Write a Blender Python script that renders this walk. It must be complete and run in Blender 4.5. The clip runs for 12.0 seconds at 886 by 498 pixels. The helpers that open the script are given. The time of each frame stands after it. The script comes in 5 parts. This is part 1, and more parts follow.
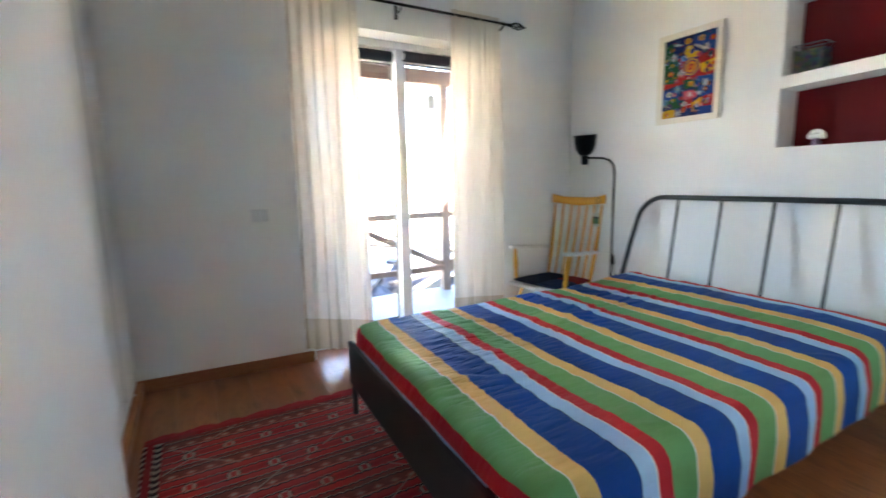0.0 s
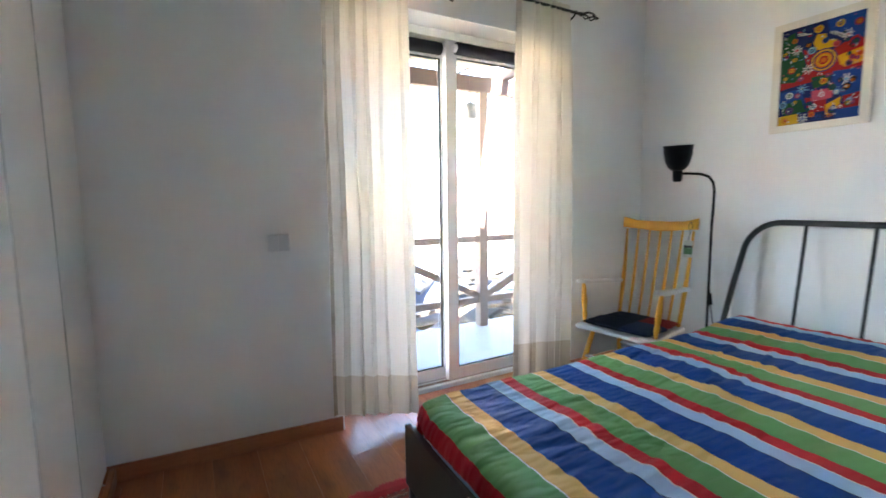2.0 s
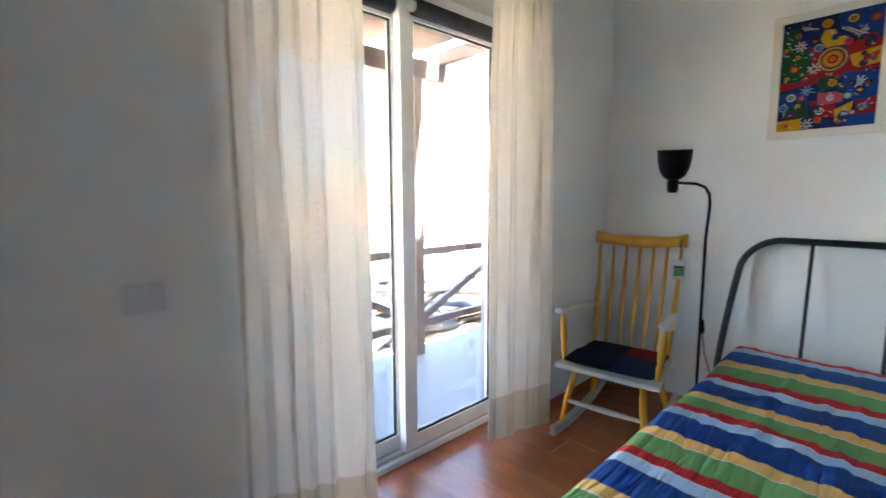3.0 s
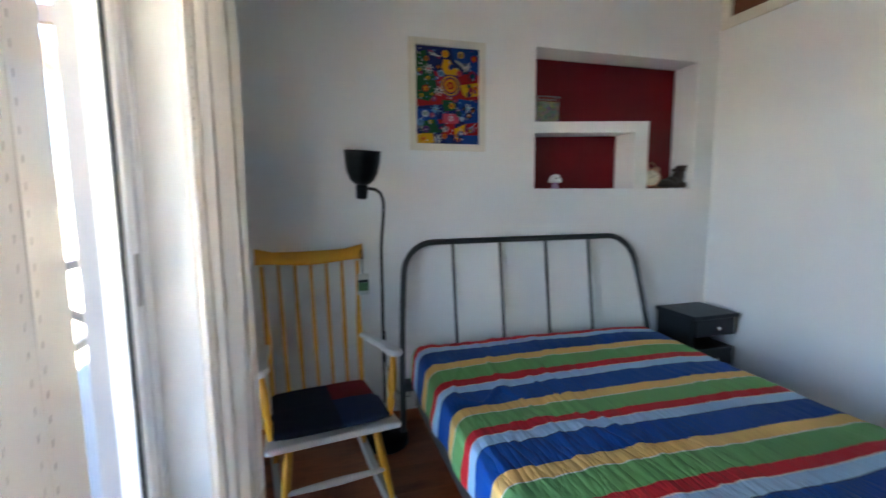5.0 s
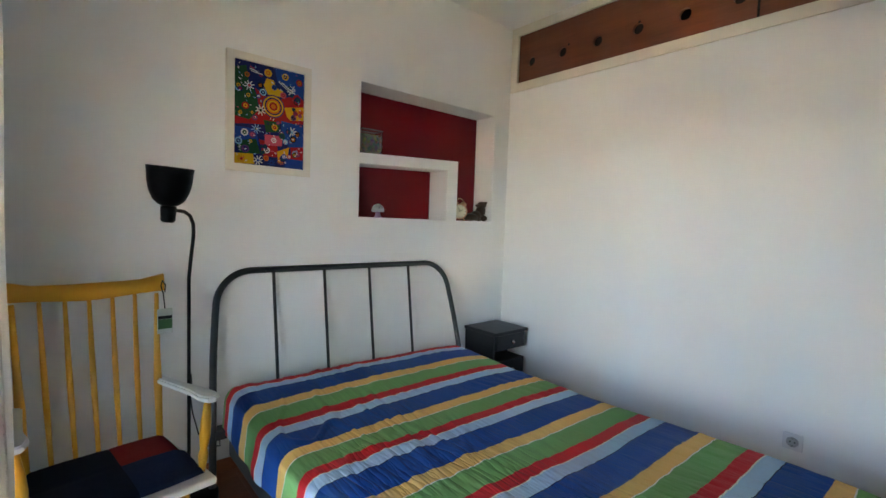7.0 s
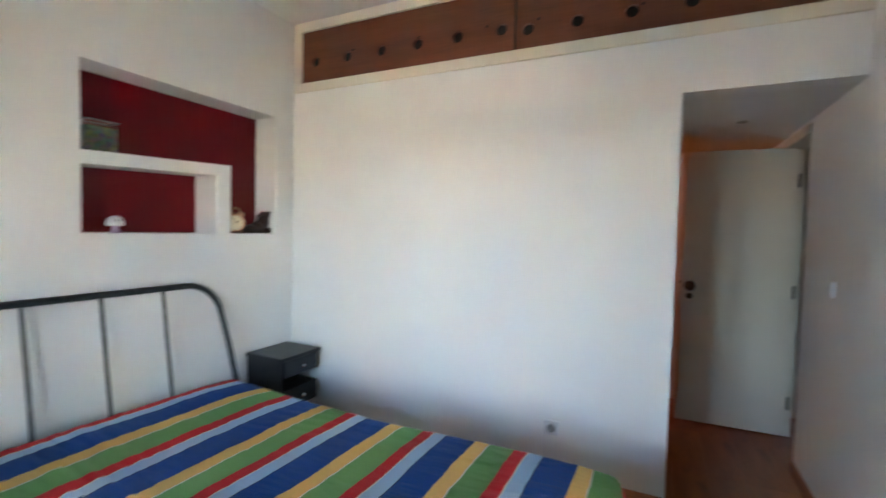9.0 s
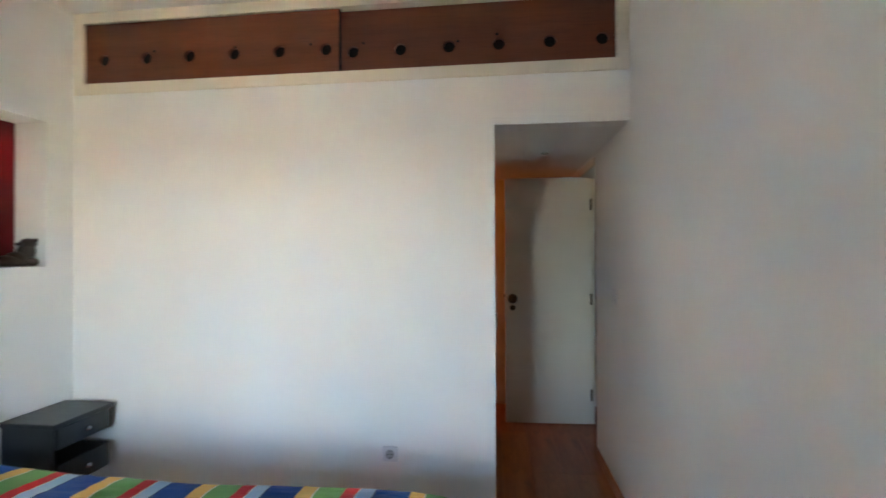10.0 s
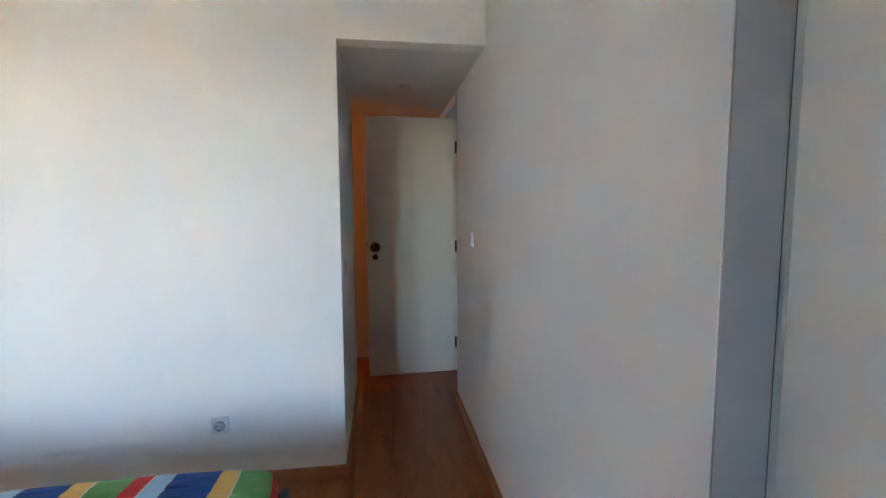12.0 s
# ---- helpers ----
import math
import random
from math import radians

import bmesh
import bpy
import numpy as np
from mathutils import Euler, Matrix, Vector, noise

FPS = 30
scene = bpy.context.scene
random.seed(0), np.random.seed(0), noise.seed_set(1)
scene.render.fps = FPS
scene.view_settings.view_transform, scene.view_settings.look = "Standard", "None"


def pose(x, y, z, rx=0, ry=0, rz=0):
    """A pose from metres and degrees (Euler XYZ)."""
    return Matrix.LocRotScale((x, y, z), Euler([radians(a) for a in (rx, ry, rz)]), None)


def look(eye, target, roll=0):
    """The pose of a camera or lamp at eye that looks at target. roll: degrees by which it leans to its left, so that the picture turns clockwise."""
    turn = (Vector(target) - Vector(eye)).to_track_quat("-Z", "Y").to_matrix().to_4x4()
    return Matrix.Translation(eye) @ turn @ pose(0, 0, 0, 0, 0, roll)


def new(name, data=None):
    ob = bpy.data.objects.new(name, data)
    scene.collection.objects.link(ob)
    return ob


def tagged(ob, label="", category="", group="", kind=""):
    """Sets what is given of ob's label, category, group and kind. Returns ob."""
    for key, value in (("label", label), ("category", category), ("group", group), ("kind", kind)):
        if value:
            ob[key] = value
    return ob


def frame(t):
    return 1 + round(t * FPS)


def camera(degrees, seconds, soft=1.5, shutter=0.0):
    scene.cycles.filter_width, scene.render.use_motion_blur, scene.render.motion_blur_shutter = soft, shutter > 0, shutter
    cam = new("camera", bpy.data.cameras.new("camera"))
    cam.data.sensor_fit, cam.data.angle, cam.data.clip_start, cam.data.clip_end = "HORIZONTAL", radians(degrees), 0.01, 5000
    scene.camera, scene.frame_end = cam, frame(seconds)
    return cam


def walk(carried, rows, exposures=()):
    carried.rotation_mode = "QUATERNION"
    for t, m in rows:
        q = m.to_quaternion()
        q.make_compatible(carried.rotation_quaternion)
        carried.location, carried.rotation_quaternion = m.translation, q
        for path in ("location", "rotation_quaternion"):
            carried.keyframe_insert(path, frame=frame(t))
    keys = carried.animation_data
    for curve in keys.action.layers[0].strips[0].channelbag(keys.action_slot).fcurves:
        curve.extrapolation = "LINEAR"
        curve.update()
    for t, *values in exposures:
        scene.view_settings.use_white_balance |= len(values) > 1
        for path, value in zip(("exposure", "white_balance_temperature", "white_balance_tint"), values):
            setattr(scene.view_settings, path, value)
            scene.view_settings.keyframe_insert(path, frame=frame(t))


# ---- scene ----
cam = camera(89.7, 12.0, 1.5, 0.5)
PATH = [
    (0, (0.229, -0.003, 1.194), (1.197, 1.721, 0.893), -1.2),
    (0.5, (0.253, 0.068, 1.191), (1.462, 1.631, 0.882), -1.6),
    (1, (0.191, 0.199, 1.192), (1.363, 1.795, 0.907), 0.5),
    (1.5, (0.193, 0.421, 1.193), (1.211, 2.127, 0.96), -0.3),
    (2, (0.244, 0.736, 1.189), (1.217, 2.471, 0.979), -0.7),
    (2.5, (0.281, 1.161, 1.249), (1.346, 2.836, 1.006), -0.1),
    (2.7, (0.322, 1.299, 1.275), (1.484, 2.908, 1.036), -0.2),
    (4.3, (0.611, 2.449, 1.261), (2.586, 2.671, 1.037), -0.3),
    (4.5, (0.67, 2.51, 1.253), (2.658, 2.53, 1.035), -0.9),
    (5, (0.761, 2.624, 1.303), (2.668, 2.07, 1.068), -0.4),
    (5.5, (0.804, 2.695, 1.336), (2.559, 1.762, 1.119), 0.5),
    (6, (0.822, 2.711, 1.372), (2.434, 1.539, 1.207), 1.8),
    (6.5, (0.782, 2.728, 1.346), (2.322, 1.458, 1.216), 2.0),
    (8.3, (0.786, 2.597, 1.32), (2.153, 1.146, 1.153), 2.3),
    (8.5, (0.768, 2.542, 1.327), (2.034, 1.003, 1.158), 2.2),
    (9, (0.769, 2.488, 1.4), (1.635, 0.687, 1.316), 1.4),
    (9.5, (0.731, 2.451, 1.421), (1.231, 0.514, 1.404), 0.9),
    (10, (0.691, 2.408, 1.42), (0.918, 0.421, 1.432), -0.2),
    (10.5, (0.638, 2.357, 1.394), (0.583, 0.358, 1.389), -0.6),
    (11, (0.588, 2.32, 1.368), (0.374, 0.333, 1.304), -0.2),
    (11.5, (0.547, 2.24, 1.346), (0.277, 0.263, 1.208), 0.0),
    (12, (0.499, 2.15, 1.329), (0.221, 0.178, 1.147), -0.2),
]
walk(cam, [(t, look(eye, target, roll)) for t, eye, target, roll in PATH], [(0, 6.2, 6550, 10), (0.5, 6.4, 6800, 10), (1.0, 6.42, 6750, 10), (1.5, 6.2, 6550, 10), (2.0, 6.05, 6500, 10), (2.5, 5.88, 6500, 10), (4.3, 5.02, 6000, 10), (5, 5.15, 6050, 10), (5.5, 5.3, 6500, 10), (6.0, 5.42, 6800, 10), (6.5, 5.42, 6950, 10), (8.5, 5.66, 6550, 10), (9.0, 5.76, 6600, 10), (9.5, 5.78, 6750, 10), (10, 5.78, 6850, 10), (10.5, 5.92, 6750, 10), (11, 5.95, 6650, 10), (12, 5.9, 6500, 10)])

# ---- world, sun, large lights ----
world = bpy.data.worlds.new("sky")
scene.world = world
world.use_nodes = True
wn = world.node_tree
sky = wn.nodes.new("ShaderNodeTexSky")
sky.sky_type, sky.sun_disc = "NISHITA", False
sky.sun_elevation, sky.sun_rotation = radians(66), radians(160)
wn.links.new(sky.outputs[0], wn.nodes["Background"].inputs[0])
wn.nodes["Background"].inputs[1].default_value = 0.078
sun = new("sun", bpy.data.lights.new("sun", "SUN"))
sun.data.energy, sun.data.angle, sun.data.color = 5.0, radians(0.5), (1.0, 0.91, 0.78)
sun.matrix_world = look((0.342 * 4.07, -0.940 * 4.07, 9.14), (0, 0, 0))
# light portal in the balcony door, which only guides the sky's light
portal = new("window_portal", bpy.data.lights.new("window_portal", "AREA"))
portal.data.shape, portal.data.size, portal.data.size_y = "RECTANGLE", 1.44, 2.16
portal.data.cycles.is_portal = True
portal.matrix_world = look((1.62, 3.262, 1.10), (1.62, 0.0, 1.10))
# warm lamp in the hall
hall_light = new("hall_lamp_light", bpy.data.lights.new("hall_lamp_light", "POINT"))
hall_light.data.energy, hall_light.data.color, hall_light.data.shadow_soft_size = 0.048, (1.0, 0.27, 0.045), 0.08
hall_light.location = (1.45, -1.35, 1.9)


# ---- materials ----
def rgb(c, a=1.0):
    return (*c, a)


class Mat:
    def __init__(self, name, colour, rough=0.6, metal=0.0, spec=0.5):
        self.m = bpy.data.materials.new(name)
        self.m.use_nodes = True
        self.t = self.m.node_tree
        self.b = self.t.nodes["Principled BSDF"]
        self.b.inputs["Base Color"].default_value = rgb(colour)
        self.b.inputs["Roughness"].default_value = rough
        self.b.inputs["Metallic"].default_value = metal
        self.b.inputs["Specular IOR Level"].default_value = spec
        self._c = None

    def node(self, kind, **inputs):
        n = self.t.nodes.new(kind)
        for k, v in inputs.items():
            n.inputs[k.replace("_", " ")].default_value = v
        return n

    def link(self, a, b):
        self.t.links.new(a, b)

    def coords(self, space="Object"):
        if self._c is None:
            self._c = self.t.nodes.new("ShaderNodeTexCoord")
        return self._c.outputs[space]

    def mapped(self, scale, space="Object"):
        n = self.t.nodes.new("ShaderNodeMapping")
        n.inputs["Scale"].default_value = scale
        self.link(self.coords(space), n.inputs["Vector"])
        return n.outputs[0]

    def noise(self, scale, detail=4.0, stretch=(1, 1, 1), space="Object", rough=0.55):
        n = self.node("ShaderNodeTexNoise", Scale=scale, Detail=detail, Roughness=rough)
        self.link(self.mapped(stretch, space), n.inputs["Vector"])
        return n.outputs["Fac"]

    def ramp(self, fac, stops, constant=False):
        n = self.t.nodes.new("ShaderNodeValToRGB")
        e = n.color_ramp.elements
        if constant:
            n.color_ramp.interpolation = "CONSTANT"
        while len(e) < len(stops):
            e.new(0.5)
        for el, (p, c) in zip(e, stops):
            el.position, el.color = p, rgb(c)
        self.link(fac, n.inputs[0])
        return n.outputs[0]

    def mix(self, fac, a, b, mode="MIX"):
        n = self.t.nodes.new("ShaderNodeMix")
        n.data_type, n.blend_type = "RGBA", mode
        for sock, v in ((n.inputs[0], fac), (n.inputs[6], a), (n.inputs[7], b)):
            if isinstance(v, bpy.types.NodeSocket):
                self.link(v, sock)
            elif isinstance(v, (int, float)):
                sock.default_value = v
            else:
                sock.default_value = rgb(v)
        return n.outputs[2]

    def math(self, op, a, b=0.0, c=0.0):
        n = self.t.nodes.new("ShaderNodeMath")
        n.operation = op
        for sock, v in zip(n.inputs, (a, b, c)):
            if isinstance(v, bpy.types.NodeSocket):
                self.link(v, sock)
            else:
                sock.default_value = v
        return n.outputs[0]

    def colour(self, c):
        self.link(c, self.b.inputs["Base Color"])
        return self

    def bump(self, fac, strength=0.2, distance=0.002):
        n = self.node("ShaderNodeBump", Strength=strength, Distance=distance)
        self.link(fac, n.inputs["Height"])
        if self.b.inputs["Normal"].is_linked:
            self.link(self.b.inputs["Normal"].links[0].from_socket, n.inputs["Normal"])
        self.link(n.outputs[0], self.b.inputs["Normal"])
        return self

    def rough(self, fac, lo, hi):
        n = self.node("ShaderNodeMapRange")
        n.inputs["To Min"].default_value, n.inputs["To Max"].default_value = lo, hi
        self.link(fac, n.inputs["Value"])
        self.link(n.outputs[0], self.b.inputs["Roughness"])
        return self


def mottled(name, a, b, rough=0.6, scale=3.0, fine=60.0, bump=0.1, metal=0.0, spec=0.5, stretch=(1, 1, 1), dist=0.002):
    m = Mat(name, a, rough, metal, spec)
    big = m.noise(scale, 5.0, stretch)
    small = m.noise(fine, 3.0, stretch)
    c = m.mix(big, a, b)
    c = m.mix(m.math("MULTIPLY", small, 0.25), c, b)
    m.colour(c).bump(small, bump, dist)
    m.rough(big, max(rough - 0.08, 0.03), min(rough + 0.08, 1.0))
    return m


def plaster(name, a, b):
    m = Mat(name, a, 0.75, 0.0, 0.3)
    big = m.noise(1.3, 6.0)
    m.colour(m.mix(m.ramp(big, [(0.3, (0, 0, 0)), (0.7, (1, 1, 1))]), a, b))
    m.bump(m.noise(7.0, 5.0), 0.25, 0.006)
    m.bump(m.noise(55.0, 3.0), 0.06, 0.001)
    return m.m


M_WALL = plaster("white_wall_paint", (0.86, 0.86, 0.845), (0.82, 0.82, 0.805))
M_CEIL = plaster("white_ceiling_paint", (0.84, 0.83, 0.81), (0.80, 0.79, 0.77))
M_RED = mottled("dark_red_wall_paint", (0.20, 0.003, 0.008), (0.13, 0.002, 0.005), 0.5, 3.0, 90.0, 0.15, 0.0, 0.25).m
M_CREAM = mottled("cream_gloss_paint", (0.78, 0.74, 0.64), (0.72, 0.67, 0.57), 0.4, 5.0, 60.0, 0.06).m
M_WHITE_PAINT = mottled("white_gloss_paint", (0.80, 0.80, 0.78), (0.74, 0.74, 0.72), 0.35, 6.0, 80.0, 0.06).m
M_PLASTIC = mottled("white_plastic", (0.80, 0.80, 0.79), (0.76, 0.76, 0.75), 0.3, 8.0, 120.0, 0.02).m
M_SOCKET = mottled("grey_white_plastic", (0.70, 0.71, 0.72), (0.66, 0.67, 0.68), 0.35, 8.0, 120.0, 0.02).m
M_UPVC = mottled("white_window_frame", (0.82, 0.83, 0.83), (0.78, 0.79, 0.80), 0.3, 5.0, 90.0, 0.02).m
M_GASKET_GAP = mottled("black_gasket_and_gap_shade", (0.012, 0.012, 0.013), (0.02, 0.02, 0.02), 0.6).m
M_BLIND = mottled("dark_blind_fabric", (0.012, 0.013, 0.02), (0.02, 0.02, 0.03), 0.8, 20, 300, 0.3).m
M_BLACK = mottled("black_lamp_enamel", (0.005, 0.005, 0.006), (0.008, 0.008, 0.009), 0.4, 8, 200, 0.03, 0.0, 0.10).m
M_STEEL = mottled("dark_grey_powder_coated_steel", (0.022, 0.026, 0.030), (0.034, 0.039, 0.043), 0.45, 12, 400, 0.08).m
M_RAIL = mottled("dark_brown_bed_rail", (0.050, 0.045, 0.044), (0.064, 0.058, 0.056), 0.5, 5, 200, 0.08).m
M_STAND = mottled("black_stained_pine", (0.010, 0.012, 0.015), (0.020, 0.022, 0.026), 0.4, 4, 60, 0.12, stretch=(1, 8, 8)).m
M_CHROME = mottled("brushed_metal", (0.6, 0.6, 0.6), (0.5, 0.5, 0.5), 0.25, 10, 100, 0.02, 1.0).m
M_BRASS = mottled("aged_brass", (0.10, 0.06, 0.025), (0.06, 0.04, 0.02), 0.4, 30, 200, 0.1, 1.0).m
M_YELLOW = mottled("yellow_painted_wood", (0.72, 0.36, 0.02), (0.62, 0.29, 0.015), 0.42, 6, 70, 0.15, stretch=(1, 1, 0.2)).m
M_CHAIR_WHITE = mottled("white_painted_wood", (0.78, 0.78, 0.76), (0.68, 0.68, 0.66), 0.42, 6, 70, 0.15).m
M_RETURN_GREY = plaster("dark_return_grey", (0.42, 0.42, 0.44), (0.36, 0.36, 0.38))
# Near-black that paints the shade in holes and door joint; also used for screws.
M_DARKHOLE = mottled("near_black_fill", (0.014, 0.009, 0.007), (0.010, 0.007, 0.006), 0.9).m


def wood(name, a, b, dark, rough=0.45, stretch=(1, 9, 9), scale=3.0, bump=0.12, per_piece=0.0):
    m = Mat(name, a, rough)
    g = m.noise(scale, 8.0, stretch, rough=0.65)
    f = m.noise(scale * 9, 4.0, stretch)
    c = m.mix(m.ramp(g, [(0.32, (0, 0, 0)), (0.62, (1, 1, 1))]), a, b)
    c = m.mix(m.ramp(f, [(0.5, (0, 0, 0)), (0.8, (0.5, 0.5, 0.5))]), c, dark)
    if per_piece:
        info = m.t.nodes.new("ShaderNodeObjectInfo")
        n = m.t.nodes.new("ShaderNodeHueSaturation")
        m.link(m.math("MULTIPLY_ADD", info.outputs["Random"], per_piece, 1.0 - per_piece / 2), n.inputs["Value"])
        m.link(c, n.inputs["Color"])
        c = n.outputs[0]
    m.colour(c).bump(f, bump, 0.0012)
    m.rough(g, rough - 0.08, rough + 0.1)
    return m


M_CABWOOD = wood("reddish_brown_veneer", (0.20, 0.055, 0.021), (0.15, 0.038, 0.014), (0.09, 0.022, 0.008), 0.5, (0.6, 6, 8), 1.6).m
M_BASE = wood("oak_baseboard", (0.44, 0.165, 0.064), (0.35, 0.122, 0.046), (0.17, 0.056, 0.021), 0.4, (1.5, 1.5, 12)).m
M_OUTWOOD = wood("dark_stained_timber", (0.15, 0.100, 0.078), (0.105, 0.070, 0.055), (0.06, 0.040, 0.032), 0.7, (4, 4, 4), 2.0).m

m = wood("oak_laminate", (0.47, 0.155, 0.054), (0.35, 0.105, 0.035), (0.13, 0.036, 0.013), 0.30, (7, 0.9, 1), 2.0, 0.06, 0.24)
knots = m.noise(2.2, 3.0, (2.2, 0.8, 1))
lnk = m.b.inputs["Base Color"].links[0].from_socket
m.colour(m.mix(m.ramp(knots, [(0.54, (0, 0, 0)), (0.70, (0.80, 0.80, 0.80))]), lnk, (0.075, 0.026, 0.010)))
M_FLOOR = m.m

# glass
m = Mat("window_glass", (1, 1, 1), 0.0)
m.b.inputs["Transmission Weight"].default_value = 1.0
m.b.inputs["IOR"].default_value = 1.45
M_GLASS = m.m

# sheer cotton voile
m = Mat("cream_voile", (0.86, 0.82, 0.74), 0.85, 0.0, 0.1)
weave = m.noise(260.0, 2.0, (1, 1, 3))
fold = m.noise(5.0, 3.0, (6, 6, 0.4))
m.colour(m.mix(fold, (0.87, 0.83, 0.76), (0.83, 0.77, 0.68))).bump(weave, 0.2, 0.001)
uvn = m.t.nodes.new("ShaderNodeUVMap")
suv = m.t.nodes.new("ShaderNodeSeparateXYZ")
m.link(uvn.outputs[0], suv.inputs[0])
dot_u = m.math("LESS_THAN", m.math("ABSOLUTE", m.math("SUBTRACT", m.math("FRACT", m.math("MULTIPLY", suv.outputs[0], 20.0)), 0.5)), 0.010)
dot_v = m.math("LESS_THAN", m.math("FRACT", m.math("MULTIPLY", suv.outputs[1], 42.0)), 0.30)
dots = m.math("MULTIPLY", dot_u, dot_v)
m.colour(m.mix(m.math("MULTIPLY", dots, 0.85), m.b.inputs["Base Color"].links[0].from_socket, (0.22, 0.19, 0.15)))
tr = m.node("ShaderNodeBsdfTranslucent")
m.link(m.mix(m.math("MULTIPLY", dots, 0.85), (0.50, 0.455, 0.385), (0.20, 0.17, 0.13)), tr.inputs["Color"])
tp = m.t.nodes.new("ShaderNodeBsdfTransparent")
a1 = m.t.nodes.new("ShaderNodeMixShader")
a1.inputs[0].default_value = 0.38
a2 = m.t.nodes.new("ShaderNodeMixShader")
a2.inputs[0].default_value = 0.012
m.link(m.b.outputs[0], a1.inputs[1])
m.link(tr.outputs[0], a1.inputs[2])
m.link(a1.outputs[0], a2.inputs[1])
m.link(tp.outputs[0], a2.inputs[2])
m.link(a2.outputs[0], m.t.nodes["Material Output"].inputs[0])
M_VOILE = m.m

# denser hem
m = Mat("beige_curtain_hem", (0.62, 0.53, 0.42), 0.9, 0.0, 0.1)
m.colour(m.mix(m.noise(6.0, 3.0, (6, 6, 0.4)), (0.64, 0.56, 0.45), (0.52, 0.44, 0.34))).bump(m.noise(260.0, 2.0), 0.2, 0.001)
tr = m.node("ShaderNodeBsdfTranslucent")
tr.inputs["Color"].default_value = (0.45, 0.36, 0.26, 1)
a1 = m.t.nodes.new("ShaderNodeMixShader")
a1.inputs[0].default_value = 0.3
m.link(m.b.outputs[0], a1.inputs[1])
m.link(tr.outputs[0], a1.inputs[2])
m.link(a1.outputs[0], m.t.nodes["Material Output"].inputs[0])
M_HEM = m.m

# striped cotton: the stripe runs across the bed, its order repeats every 0.42 m
C_RED, C_LB, C_BLUE, C_YEL, C_GRN, C_WHT = (0.62, 0.024, 0.036), (0.40, 0.62, 0.86), (0.009, 0.075, 0.34), (0.84, 0.54, 0.18), (0.18, 0.42, 0.15), (0.84, 0.84, 0.78)
m = Mat("striped_cotton", C_GRN, 0.62, 0.0, 0.17)
uv = m.t.nodes.new("ShaderNodeUVMap")
sep = m.t.nodes.new("ShaderNodeSeparateXYZ")
m.link(uv.outputs[0], sep.inputs[0])
wob = m.math("MULTIPLY_ADD", m.noise(2.6, 2.0), 0.016, -0.008)
u = m.math("ADD", sep.outputs[0], wob)
u = m.math("FRACT", m.math("DIVIDE", m.math("ADD", u, 4.19), 0.419))
stripes = m.ramp(u, [(0.0, C_LB), (0.135, (0.008, 0.02, 0.09)), (0.144, C_BLUE), (0.455, C_YEL), (0.60, C_WHT), (0.612, C_GRN), (0.862, C_RED), (0.986, C_WHT)], True)
m.colour(m.mix(m.math("MULTIPLY", m.noise(5.0, 4.0), 0.35), stripes, m.mix(1.0, stripes, (0.72, 0.72, 0.72), "MULTIPLY")))
m.bump(m.noise(420.0, 2.0), 0.15, 0.0008).bump(m.noise(15.0, 4.0, (0.4, 2.4, 1)), 0.5, 0.010)
# sharp puckers along the bed, thickest towards the window side
spl = m.t.nodes.new("ShaderNodeSeparateXYZ")
m.link(m.coords(), spl.inputs[0])
cover = m.math("ADD", m.math("MULTIPLY", m.math("SUBTRACT", spl.outputs[1], 1.45), 0.9), m.math("MULTIPLY_ADD", m.noise(2.4, 2.0), 2.2, -0.75))
cover = m.math("MINIMUM", m.math("MAXIMUM", cover, 0.14), 1.0)
cover = m.math("MULTIPLY", cover, m.math("MINIMUM", m.math("MAXIMUM", m.math("MULTIPLY", m.math("SUBTRACT", 2.35, spl.outputs[0]), 0.9), 0.22), 1.0))
pucker = m.math("ABSOLUTE", m.math("MULTIPLY_ADD", m.noise(1.0, 2.0, (3.5, 21, 1)), 2.0, -1.0))
pucker = m.math("POWER", m.math("MINIMUM", pucker, 0.6), 0.6)
m.bump(m.math("MULTIPLY", pucker, cover), 1.0, 0.036)
M_STRIPE = m.m


# ---- small helpers for meshes ----
def part(name, bm, material, parent=None, label="", smooth=False):
    me = bpy.data.meshes.new(name)
    bmesh.ops.recalc_face_normals(bm, faces=bm.faces)
    bm.to_mesh(me)
    bm.free()
    me.materials.append(material)
    if smooth:
        for p in me.polygons:
            p.use_smooth = True
    ob = new(name, me)
    if parent is not None:
        ob.parent = parent
    if label:
        ob["label"] = label
    return ob


def thing(name, label, category, group="", at=(0, 0, 0), turn=0.0):
    ob = new(name)
    ob.empty_display_size = 0.1
    ob.matrix_basis = pose(*at, 0, 0, turn)
    return tagged(ob, label, category, group)


def setting(ob, label, category):
    return tagged(ob, label, category, kind="structure")


def box(x0, x1, y0, y1, z0, z1, bevel=0.0, bm=None, m=None, seg=2):
    b = bmesh.new()
    bmesh.ops.create_cube(b, size=1.0)
    for v in b.verts:
        v.co = Vector(((x0 + x1) / 2 + v.co.x * (x1 - x0), (y0 + y1) / 2 + v.co.y * (y1 - y0), (z0 + z1) / 2 + v.co.z * (z1 - z0)))
    if bevel:
        bmesh.ops.bevel(b, geom=b.edges[:], offset=bevel, segments=seg, affect="EDGES", profile=0.5)
    if m is not None:
        b.transform(m)
    return join(bm, b)


def join(bm, b):
    if bm is None:
        return b
    me = bpy.data.meshes.new("tmp")
    b.to_mesh(me)
    b.free()
    bm.from_mesh(me)
    bpy.data.meshes.remove(me)
    return bm


